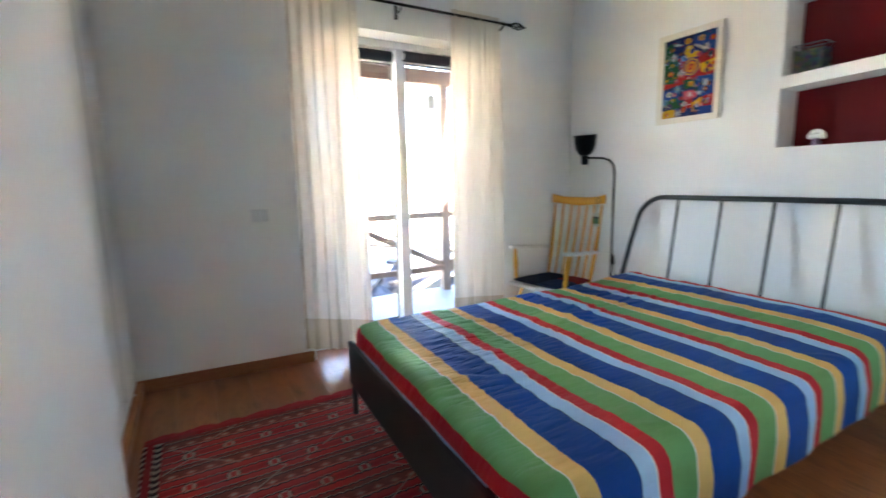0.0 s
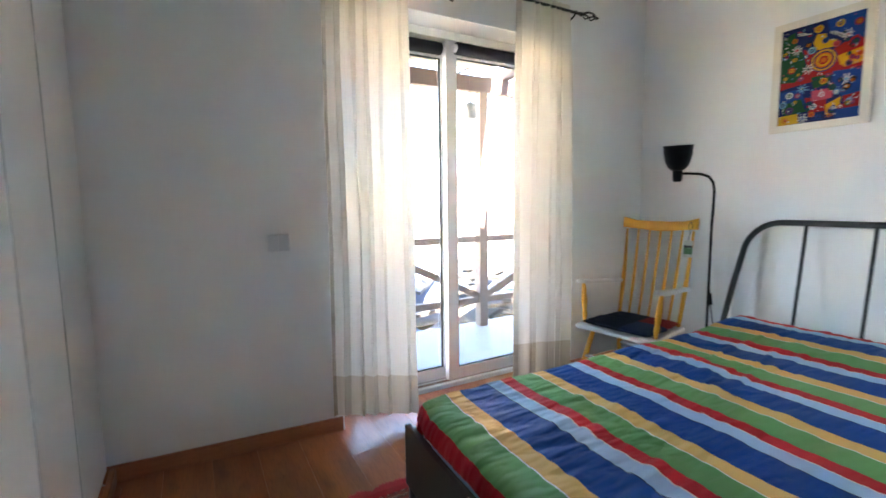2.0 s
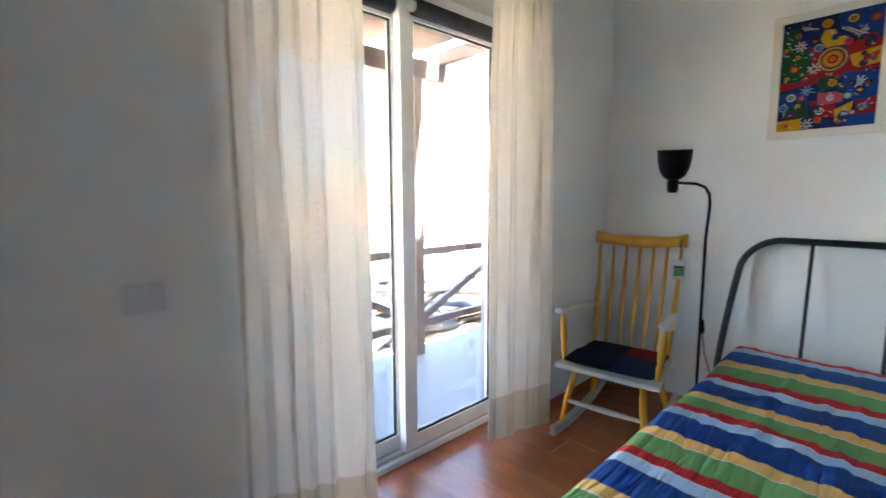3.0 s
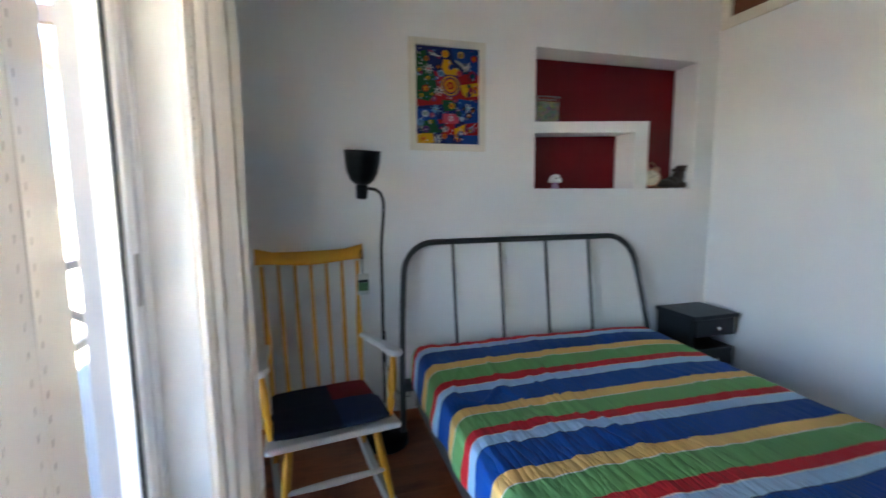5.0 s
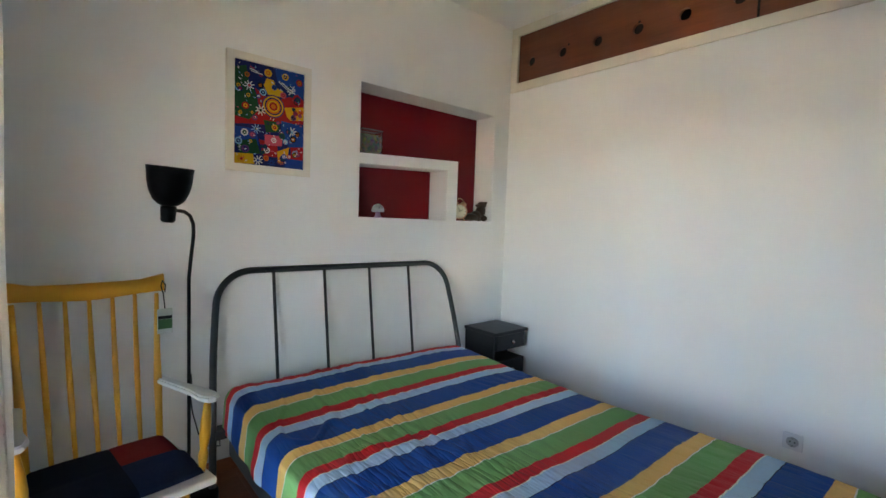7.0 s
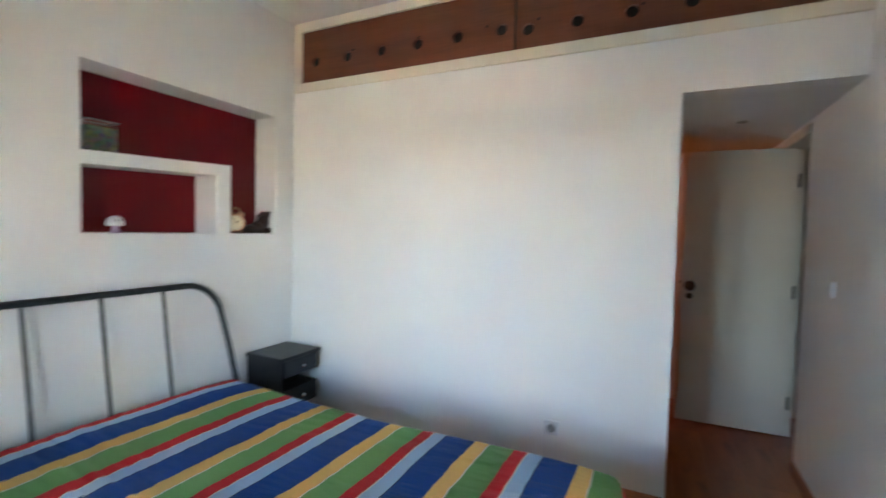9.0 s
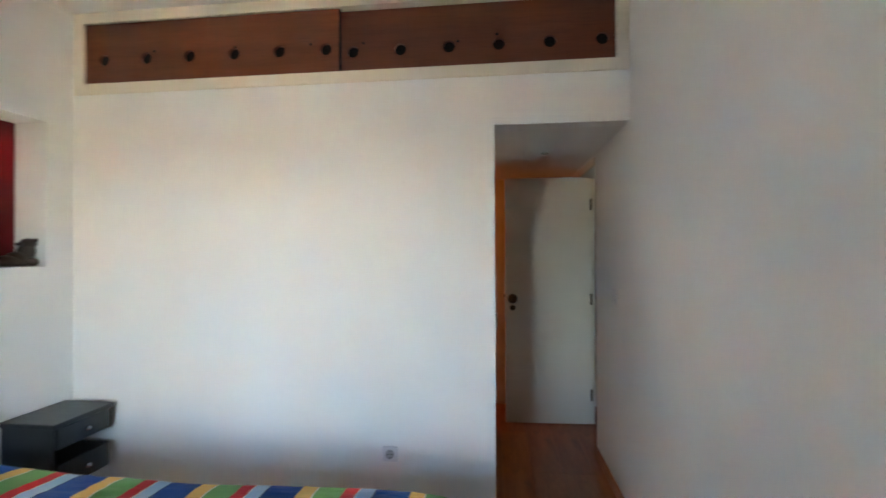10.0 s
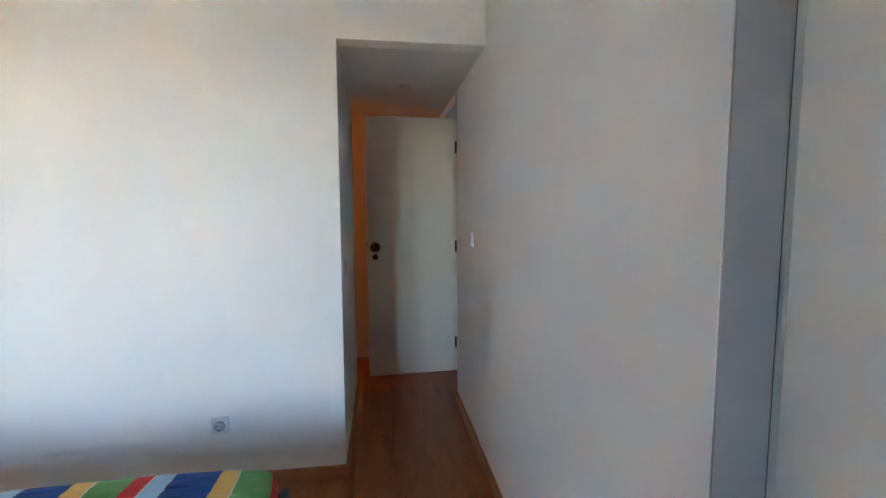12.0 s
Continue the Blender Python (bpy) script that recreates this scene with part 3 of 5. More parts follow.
for y in (1.875, 1.587, 1.292, 0.997):
    part("headboard_bar", tube([(3.040, y, 0.30), (HX - 0.003, y, HZ)], 0.0085, 10), M_STEEL, bed, "", True)
part("side_rail", box(BX0 + 0.03, 2.965, BY1 - 0.005, BY1 + 0.02, 0.20, 0.37, 0.006), M_RAIL, bed)
part("side_rail", sheared(box(BX0 + 0.03, 2.965, BY0 - 0.02, BY0 + 0.005, 0.20, 0.37, 0.006)), M_RAIL, bed)
part("foot_rail", sheared(box(0.862, 0.887, BY0 + 0.005, BY1 + 0.02, 0.17, 0.398, 0.006)), M_RAIL, bed, "dark fabric-covered foot rail")
for y in (BY0 + 0.024, BY1 - 0.01):
    part("leg", tube([(0.880 + askew(0.88, y), y, 0.0), (0.880 + askew(0.88, y), y, 0.39)], [0.014, 0.017], 14), M_STEEL, bed, "", True)
for y in (BY0 + 0.05, BY1 - 0.05, 1.39):
    part("slat_rail", box(0.90, 2.965, y - 0.015, y + 0.015, 0.20, 0.235, 0.003), M_RAIL, bed)
part("cross_rail", box(2.968, 3.050, 0.645, 2.20, 0.28, 0.32, 0.004), M_STEEL, bed)

matt = thing("mattress", "white mattress under the striped bedspread", "mattress")
part("core", sheared(box(BX0 + 0.01, BX1 - 0.02, BY0 + 0.03, BY1 - 0.01, 0.237, 0.42, 0.035)), M_WHITE_PAINT, matt)


def bedspread():
    """A sheet laid over the mattress, rounded over its edges and hanging at the sides, with quilted creases."""
    bm = bmesh.new()
    uvl = bm.loops.layers.uv.new("UVMap")
    x0, x1, y0, y1, top, rad = 0.880, 3.025, 0.655, 2.135, 0.468, 0.05
    nx, ny = 230, 400
    drop_f, drop_h, drop_n, drop_s = 0.0, 0.02, 0.12, 0.20

    def fold(s, lo, hi, d0, d1):
        """Arc length s to a place across and a height below the top."""
        q = rad * math.pi / 2
        if s < lo + rad:
            k = lo + rad - s
            if k < q:
                return lo + rad - rad * math.sin(k / rad), -rad * (1 - math.cos(k / rad))
            return lo, -rad - (k - q)
        if s > hi - rad:
            k = s - (hi - rad)
            if k < q:
                return hi - rad + rad * math.sin(k / rad), -rad * (1 - math.cos(k / rad))
            return hi, -rad - (k - q)
        return s, 0.0

    ext = rad * (math.pi / 2 - 1)
    us = [x0 - ext - drop_f + (x1 - x0 + 2 * ext + drop_f + drop_h) * i / nx for i in range(nx + 1)]
    vs = [y0 - ext - drop_s + (y1 - y0 + 2 * ext + drop_s + drop_n) * j / ny for j in range(ny + 1)]
    grid = []
    for u in us:
        rowv = []
        for v in vs:
            x, dx = fold(u, x0, x1, drop_f, drop_h)
            y, dy = fold(v, y0, y1, drop_s, drop_n)
            z = top + min(dx, dy) - 0.25 * abs(max(dx, dy))
            inside = max(0.0, 1 + min(dx, dy) / 0.08)
            z += inside * (0.014 * noise.noise((u * 1.6, v * 1.6, 0.3)) + 0.006 * noise.noise((u * 3, v * 5, 1.7)))
            # puckers that run along the bed, deepest by the window side and the foot
            near = math.exp(-(((v - 2.10) / 0.75) ** 2)) * (0.45 + 0.55 * math.exp(-(((u - 1.1) / 0.8) ** 2))) + 0.35 * math.exp(-(((u - 0.95) / 0.35) ** 2))
            skew = v + 0.10 * noise.noise((u * 1.8, v * 1.2, 9.0))
            worn = min(1.0, max(0.12, 0.6 + 1.2 * noise.noise((u * 2.2, v * 2.2, 14.0))))
            z += inside * near * worn * (0.032 * abs(noise.noise((u * 3.6, skew * 17, 4.0))) ** 0.8 + 0.014 * abs(noise.noise((u * 7, skew * 34, 6.0))))
            z += inside * 0.007 * abs(noise.noise((u * 4, skew * 13, 44.0)))
            # the spread sags a little over its far side
            z -= inside * (0.05 + 0.13 * min(1.0, max(0.0, (u - 1.2) / 0.6))) * max(0.0, 0.98 - v) ** 2
            # and is raised over the folded bedding at the head
            rise = min(1.0, max(0.0, (u - 2.35) / 0.5))
            z += inside * 0.030 * rise * rise * (3 - 2 * rise)
            if dy < -rad:
                s = -1 if v < 1 else 1
                y += s * (0.016 * noise.noise((u * 7, 2.0 * s, z * 2)) + 0.012) * min(1, (-dy - rad) / 0.08)
            if dx < -rad and u < 1:
                x -= 0.006 + 0.006 * noise.noise((3.0, v * 9, z * 2))
            # loose rounded corners at the foot
            a = max(0.0, x0 + 0.16 - x) / 0.16
            for bb, sg in ((max(0.0, y0 + 0.16 - y) / 0.16, 1), (max(0.0, y - y1 + 0.16) / 0.16, -1)):
                x += 0.030 * min(a, 1) * min(bb, 1)
                y += sg * 0.030 * min(a, 1) * min(bb, 1)
            # scattered sharp creases
            mask = max(0.0, noise.noise((u * 1.3, v * 1.3, 20.0)) + 0.15)
            ridge = max(0.0, 1 - abs(noise.noise((u * 3.0, v * 6.5, 31.0))) / 0.10)
            z += inside * mask * 0.016 * ridge
            rowv.append(bm.verts.new((x + askew(x, y), y, z)))
        grid.append(rowv)
    for i in range(nx):
        for j in range(ny):
            f = bm.faces.new((grid[i][j], grid[i + 1][j], grid[i + 1][j + 1], grid[i][j + 1]))
            for lp, (a, b) in zip(f.loops, ((i, j), (i + 1, j), (i + 1, j + 1), (i, j + 1))):
                lp[uvl].uv = (-(us[a] - 2.930) + 0.006 * (vs[b] - 1.4), vs[b])
    return bm


spread = thing("bedspread", "multicoloured striped cotton bedspread spread over the bed", "bedspread")
sheet = part("sheet", bedspread(), M_STRIPE, spread, "", True)
thick = sheet.modifiers.new("thickness", "SOLIDIFY")
thick.thickness, thick.offset = 0.012, 1.0

part("hem", tube([(0.875 + askew(0.86, y) + 0.004 * noise.noise((1, y * 6, 0)), y, 0.4145) for y in [0.86 + 1.07 * k / 40 for k in range(41)]], 0.0075, 8), Mat("pale_blue_hem", (0.30, 0.46, 0.66), 0.85).m, spread, "narrow pale blue hem", True)

# ---- nightstand ----
st = thing("nightstand", "black stained wooden nightstand with drawer in the room corner", "nightstand", at=(3.035, 0.240, 0.0))
part("top", box(-0.165, 0.155, -0.180, 0.180, 0.535, 0.560, 0.004), M_STAND, st)
for y, x0 in ((-0.172, 0.02), (0.154, -0.140)):
    part("side_panel", box(x0, 0.150, y, y + 0.018, 0.0, 0.534, 0.002), M_STAND, st)
part("back_panel", box(0.135, 0.149, -0.153, 0.153, 0.03, 0.534), M_STAND, st)
part("bottom", box(-0.140, 0.134, -0.153, 0.153, 0.05, 0.066, 0.002), M_STAND, st)
for z0, z1 in ((0.425, 0.532), (0.215, 0.345)):
    dr = part("drawer", box(-0.158, 0.10, -0.150, 0.150, z0, z1, 0.003), M_STAND, st)
    part("knob", lathe([(0.005, 0), (0.005, 0.010), (0.012, 0.014), (0.014, 0.020), (0.009, 0.026), (0, 0.027)], 18, None, pose(-0.158, 0, (z0 + z1) / 2, 0, -90, 0)), M_CHROME, dr, "small metal drawer knob", True)

# ---- floor lamp ----
lamp = thing("floor_lamp", "black metal floor lamp with upturned bowl shade on slim pole", "floor lamp", at=(3.0, 2.300, 0.0))
part("base", lathe([(0, 0), (0.118, 0), (0.122, 0.006), (0.122, 0.046), (0.114, 0.056), (0.03, 0.060), (0.014, 0.064), (0.012, 0.08), (0, 0.08)], 40), M_BLACK, lamp, "", True)
bend = [(0, 0, 0.04), (0, 0, 0.6), (0.0, 0, 1.04), (-0.003, -0.004, 1.10), (-0.009, -0.010, 1.17), (-0.016, -0.015, 1.235), (-0.026, -0.012, 1.285), (-0.046, 0.004, 1.320), (-0.085, 0.034, 1.338), (-0.15, 0.086, 1.342), (-0.175, 0.102, 1.342)]
part("pole", tube(bend, 0.0075, 12), M_BLACK, lamp, "", True)
tilt = pose(-0.195, 0.108, 1.338, 2, -4, 0) @ Matrix.Diagonal((0.88, 0.88, 1, 1))
part("socket_cup", lathe([(0, -0.045), (0.022, -0.045), (0.029, -0.036), (0.031, 0.0), (0.031, 0.018), (0, 0.02)], 28, None, tilt), M_BLACK, lamp, "", True)
part("shade", lathe([(0.020, 0.018), (0.040, 0.024), (0.062, 0.042), (0.079, 0.075), (0.088, 0.115), (0.0915, 0.168), (0.094, 0.169), (0.0925, 0.164), (0.086, 0.115), (0.077, 0.078), (0.060, 0.047), (0.040, 0.030), (0.020, 0.024)], 40, None, tilt), M_BLACK, lamp, "black bowl-shaped metal shade", True)
part("bulb", lathe([(0, 0.02), (0.014, 0.022), (0.014, 0.05), (0.028, 0.08), (0.030, 0.10), (0.022, 0.12), (0, 0.13)], 20, None, tilt), M_PLASTIC, lamp, "", True)
cord = [(0.004, 0.0, 0.66), (0.012, -0.004, 0.60), (0.020, -0.008, 0.52), (0.030, -0.02, 0.42), (0.05, -0.05, 0.30), (0.09, -0.10, 0.21), (0.12, -0.16, 0.18), (0.13, -0.16, 0.24), (0.16, -0.12, 0.25)]
part("cord", tube(cord, 0.003, 8), M_BLACK, lamp, "", True)
part("cord_switch", tube([(0.013, -0.004, 0.60), (0.013, -0.004, 0.605), (0.020, -0.008, 0.535), (0.020, -0.008, 0.53)], [0.004, 0.010, 0.010, 0.004], 10), M_BLACK, lamp, "", True)

# ---- rocking chair: its own +x is the way it faces ----
chair = thing("rocking_chair", "yellow painted wooden rocking chair with white arms, seat and rockers", "rocking chair", at=(2.685, 2.600, 0.0), turn=188)
SEAT = 0.378
bm = box(-0.22, 0.235, -0.265, 0.265, SEAT - 0.028, SEAT, 0.010, seg=3)
for v in bm.verts:
    if v.co.x < 0:
        v.co.y *= 0.90
part("seat", bm, M_CHAIR_WHITE, chair, "white painted wooden seat")
rail = []
for k in range(13):
    s = -1 + k / 6
    rail.append((-0.305 - 0.03 * (1 - s * s), 0.252 * s, 1.005 + 0.012 * math.cos(s * math.pi) * -0.6 + 0.006))
bm = bmesh.new()
prev = None
for k, (x, y, z) in enumerate(rail):
    s = -1 + k / 6
    h0, h1 = -0.030 + 0.006 * abs(s), 0.026 + 0.010 * (1 - abs(s)) + 0.022 * max(0, abs(s) - 0.7) / 0.3
    cur = [bm.verts.new((x + dx + (-0.05 * dz), y, z + dz)) for dx, dz in ((0.010, h0), (0.012, (h0 + h1) / 2), (0.008, h1), (-0.006, h1 + 0.002), (-0.011, (h0 + h1) / 2), (-0.008, h0))]
    if prev:
        for q in range(6):
            bm.faces.new((prev[q], prev[(q + 1) % 6], cur[(q + 1) % 6], cur[q]))
    else:
        bm.faces.new(cur)
    prev = cur
bm.faces.new(prev)
part("top_rail", bm, M_YELLOW, chair, "curved yellow top rail", True)
for k in range(7):
    s = -1 + k / 3
    yb, yt = 0.205 * s, 0.225 * s
    xt = -0.305 - 0.03 * (1 - s * s)
    p0, p1 = Vector((-0.195, yb, SEAT - 0.01)), Vector((xt, yt, 0.985))
    thick_r = (0.012, 0.013, 0.0155, 0.012, 0.010, 0.008) if abs(s) > 0.9 else (0.0075, 0.0085, 0.0105, 0.010, 0.0085, 0.007)
    part("spindle", tube([p0.lerp(p1, q) + Vector((-0.010 * math.sin(q * math.pi), 0, 0)) for q in (0, 0.2, 0.4, 0.6, 0.8, 1)], list(thick_r), 12), M_YELLOW, chair, "", True)
for s in (-1, 1):
    # arm: a shaped board from the outer spindle to its post
    bm = bmesh.new()
    outline = [(-0.262, 0.205), (-0.262, 0.245), (-0.10, 0.262), (0.05, 0.288), (0.15, 0.296), (0.195, 0.288), (0.208, 0.268), (0.200, 0.244), (0.15, 0.228), (0.05, 0.232), (-0.10, 0.220)]
    ring = [[bm.verts.new((x, s * y, z0 + (x + 0.26) * 0.085 + (0.0 if dz else 0.0))) for x, y in outline] for z0, dz in ((0.605, 0), (0.629, 1))]
    bm.faces.new(ring[0])
    bm.faces.new(ring[1])
    for k in range(len(outline)):
        k2 = (k + 1) % len(outline)
        bm.faces.new((ring[0][k], ring[0][k2], ring[1][k2], ring[1][k]))
    bmesh.ops.recalc_face_normals(bm, faces=bm.faces)
    bmesh.ops.bevel(bm, geom=[e for e in bm.edges if abs(e.verts[0].co.z - e.verts[1].co.z) < 0.018], offset=0.006, segments=2, affect="EDGES")
    part("arm", bm, M_CHAIR_WHITE, chair, "white painted armrest")
    a, b = Vector((0.16, s * 0.238, SEAT - 0.01)), Vector((0.15, s * 0.262, 0.642))
    part("arm_post", tube([a.lerp(b, q) for q in (0, 0.1, 0.2, 0.28, 0.34, 0.40, 0.52, 0.7, 0.85, 1)], [0.011, 0.012, 0.016, 0.017, 0.012, 0.016, 0.019, 0.018, 0.014, 0.011], 14), M_YELLOW, chair, "turned yellow arm post", True)
    a, b = Vector((0.155, s * 0.170, SEAT - 0.02)), Vector((0.245, s * 0.215, 0.052))
    part("leg", tube([a.lerp(b, q) for q in (0, 0.25, 0.5, 0.75, 1)], [0.013, 0.017, 0.018, 0.015, 0.011], 14), M_YELLOW, chair, "", True)
    a, b = Vector((-0.145, s * 0.160, SEAT - 0.02)), Vector((-0.215, s * 0.215, 0.055))
    part("leg", tube([a.lerp(b, q) for q in (0, 0.25, 0.5, 0.75, 1)], [0.013, 0.017, 0.018, 0.015, 0.011], 14), M_YELLOW, chair, "", True)
    bm = bmesh.new()
    prev = None
    for k in range(17):
        x = -0.43 + 0.78 * k / 16
        z = 0.0 + 0.13 * (x - 0.05) ** 2 * 1.9
        cur = [bm.verts.new((x, s * 0.215 + dy, z + dz)) for dy, dz in ((-0.014, 0.0), (0.014, 0.0), (0.014, 0.050), (-0.014, 0.050))]
        if prev:
            for q in range(4):
                bm.faces.new((prev[q], prev[(q + 1) % 4], cur[(q + 1) % 4], cur[q]))
        else:
            bm.faces.new(cur)
        prev = cur
    bm.faces.new(prev)
    part("rocker", bm, M_CHAIR_WHITE, chair, "white painted curved rocker")
part("stretcher", tube([(0.215, -0.195, 0.175), (0.215, -0.08, 0.175), (0.215, 0.0, 0.175), (0.215, 0.08, 0.175), (0.215, 0.195, 0.175)], [0.009, 0.014, 0.016, 0.014, 0.009], 12), M_CHAIR_WHITE, chair, "white turned stretcher", True)
part("stretcher", tube([(-0.18, -0.19, 0.19), (-0.18, 0, 0.19), (-0.18, 0.19, 0.19)], [0.009, 0.015, 0.009], 12), M_CHAIR_WHITE, chair, "", True)

# cushion of sewn squares
m = Mat("patchwork_denim", (0.01, 0.016, 0.04), 0.9, 0.0, 0.15)
sepc = m.t.nodes.new("ShaderNodeSeparateXYZ")
m.link(m.coords(), sepc.inputs[0])
redq = m.math("MULTIPLY", m.math("LESS_THAN", sepc.outputs[0], -0.02), m.math("GREATER_THAN", sepc.outputs[1], 0.03))
darkq = m.math("LESS_THAN", sepc.outputs[1], 0.03)
weave = m.noise(90, 3)
c1 = m.mix(weave, (0.012, 0.022, 0.060), (0.020, 0.036, 0.085))
c1 = m.mix(darkq, c1, m.mix(weave, (0.006, 0.009, 0.024), (0.010, 0.015, 0.036)))
c1 = m.mix(redq, c1, m.mix(weave, (0.16, 0.012, 0.012), (0.22, 0.02, 0.018)))
m.colour(c1).bump(m.noise(300, 2), 0.3, 0.001)
M_PATCH = m.m
cush = thing("seat_cushion", "dark blue patchwork cushion with one red square on the rocking chair", "cushion", at=(2.685, 2.600, SEAT), turn=188)
bm = bmesh.new()
n = 28
gridt, gridb = [], []
for i in range(n + 1):
    rt, rb = [], []
    for j in range(n + 1):
        a, b = -1 + 2 * i / n, -1 + 2 * j / n
        edge = max(0.0, (1 - abs(a) ** 6) * (1 - abs(b) ** 6)) ** 0.4
        x, y = 0.215 * a * (1 - 0.02 * b * b), 0.235 * b * (1 - 0.03 * a * a) * (0.94 if a < 0 else 1.0)
        h = 0.018 * edge + 0.004 * noise.noise((a * 3, b * 3, 2)) * edge
        if abs(b - 0.12) < 0.05 or abs(a + 0.1) < 0.05:
            h -= 0.003 * edge
        rt.append(bm.verts.new((x, y, 0.028 + h)))
        rb.append(bm.verts.new((x, y, 0.026 - 0.025 * edge)))
    gridt.append(rt)
    gridb.append(rb)
for g in (gridt, gridb):
    for i in range(n):
        for j in range(n):
            bm.faces.new((g[i][j], g[i + 1][j], g[i + 1][j + 1], g[i][j + 1]))
border = [(i, 0) for i in range(n)] + [(n, j) for j in range(n)] + [(i, n) for i in range(n, 0, -1)] + [(0, j) for j in range(n, 0, -1)]
for (a, b), (c2, d) in zip(border, border[1:] + border[:1]):
    bm.faces.new((gridt[a][b], gridt[c2][d], gridb[c2][d], gridb[a][b]))
part("cover", bm, M_PATCH, cush, "", True)
cush.scale = (1.0, 1.0, 0.72)

# tag hanging from the top rail
M_TAG = mottled("green_card", (0.05, 0.16, 0.05), (0.03, 0.09, 0.03), 0.5, 20, 100).m
M_CARD = mottled("pale_card", (0.6, 0.62, 0.56), (0.5, 0.52, 0.46), 0.6, 20, 100).m
tagt = thing("hanging_tag", "small printed card hanging on a dark cord from the chair", "tag", at=(2.965, 2.405, 0.0), turn=188)
part("loop", tube([(0.03, 0, 1.00), (0.035, 0, 1.03), (0.0, 0, 1.045), (-0.02, 0, 1.02), (0.01, 0, 0.99), (0.03, 0, 0.93)], 0.0025, 8), M_BLACK, tagt, "", True)
part("card", box(0.028, 0.032, -0.028, 0.028, 0.825, 0.93, 0.001), M_CARD, tagt)
part("print", box(0.0325, 0.0335, -0.026, 0.026, 0.845, 0.885), M_TAG, tagt, "green printed field")
part("print", box(0.0325, 0.0335, -0.026, 0.026, 0.886, 0.90), M_BLACK, tagt, "dark printed bar")

# ---- framed painting ----
pic = thing("framed_painting", "bright naive pattern painting in a cream wooden frame on the wall", "painting", at=(W, 1.885, 1.85))
PW, PHH, FW = 0.435, 0.590, 0.037
part("frame", slab((-PW / 2, PW / 2), (-PHH / 2, PHH / 2), [(-PW / 2 + FW, PW / 2 - FW, -PHH / 2 + FW, PHH / 2 - FW)], -0.024, -0.001, on_x), M_CREAM, pic, "cream painted wooden frame")
iw, ih = PW / 2 - FW, PHH / 2 - FW
PAL = {"navy": (0.010, 0.020, 0.13), "blue": (0.010, 0.065, 0.32), "green": (0.012, 0.09, 0.03), "red": (0.42, 0.012, 0.016), "yellow": (0.80, 0.44, 0.008), "white": (0.75, 0.75, 0.72), "pink": (0.62, 0.09, 0.14), "black": (0.012, 0.012, 0.014), "orange": (0.70, 0.18, 0.01), "lightblue": (0.22, 0.46, 0.70), "purple": (0.12, 0.05, 0.16)}
PM = {k: mottled("paint_" + k, tuple(x * 0.8 for x in v), tuple(x * 0.55 for x in v), 0.6, 30, 200, 0.1, 0.0, 0.2).m for k, v in PAL.items()}
part("canvas", box(-0.012, -0.006, -iw, iw, -ih, ih), PM["navy"], pic, "dark blue painted ground")
layer = [0]


def paint(name, colour, outline):
    """A flat dab of paint: outline in the picture's own width and height, from 0 to 1, left and bottom at 0."""
    layer[0] += 1
    x = -0.0125 - 0.00003 * layer[0]
    bm = bmesh.new()
    vs = [bm.verts.new((x, iw - 2 * iw * min(max(a, 0), 1), -ih + 2 * ih * min(max(b, 0), 1))) for a, b in outline]
    bm.faces.new(vs)
    part(name, bm, PM[colour], pic)


def blob(a, b, r, colour, name="disc", n=14, asp=0.70):
    paint(name, colour, [(a + r * math.cos(2 * math.pi * k / n), b + r * asp * math.sin(2 * math.pi * k / n)) for k in range(n)])


def flower(a, b, r, colour, mid, petals=8, asp=0.70):
    o = []
    for k in range(petals * 4):
        q = r * (1.0 if k % 4 in (1, 2) else 0.35)
        t = 2 * math.pi * k / (petals * 4)
        o.append((a + q * math.cos(t), b + q * asp * math.sin(t)))
    paint("flower", colour, o)
    blob(a, b, r * 0.28, mid)


fields = [("green", [(0, .92), (.16, .96), (.2, .8), (.3, .7), (.34, .5), (.22, .42), (0, .45)]), ("blue", [(.55, 1), (1, 1), (1, .74), (.8, .78), (.6, .86)]), ("red", [(.28, .76), (.42, .7), (.6, .68), (.9, .78), (1, .72), (1, .48), (.7, .46), (.5, .42), (.2, .40), (0, .38), (0, .46), (.2, .44), (.35, .56)]),
          ("green", [(.4, .46), (.64, .46), (.62, .36), (.44, .34)]), ("blue", [(.66, .48), (1, .46), (1, .24), (.78, .22), (.66, .32)]), ("blue", [(0, .36), (.3, .36), (.34, .2), (.12, .14), (0, .2)]), ("green", [(.02, .22), (.3, .26), (.36, .12), (.1, .08)]), ("red", [(.34, .26), (.6, .24), (.62, .1), (.4, .1)]), ("red", [(.8, .22), (1, .24), (1, .08), (.82, .08)]), ("blue", [(.72, .1), (1, .1), (1, 0), (.72, 0)]),
          ("yellow", [(.40, .80), (.44, .88), (.54, .87), (.58, .80), (.68, .78), (.66, .72), (.46, .72)]), ("yellow", [(.70, .62), (1, .66), (1, .52), (.80, .50), (.74, .53)]), ("pink", [(.42, .32), (.68, .32), (.67, .22), (.42, .21)]), ("yellow", [(.60, .16), (.78, .22), (.76, .12), (.62, .05)]), ("yellow", [(0, .10), (.26, .11), (.28, .01), (0, 0)])]
for cname, o in fields:
    paint("field", cname, o)
for k, (cname, r) in enumerate((("purple", .165), ("yellow", .145), ("navy", .125), ("orange", .105), ("yellow", .082), ("red", .060), ("orange", .035))):
    blob(.54, .61, r, cname, "ring", 26)
rp = random.Random(5)
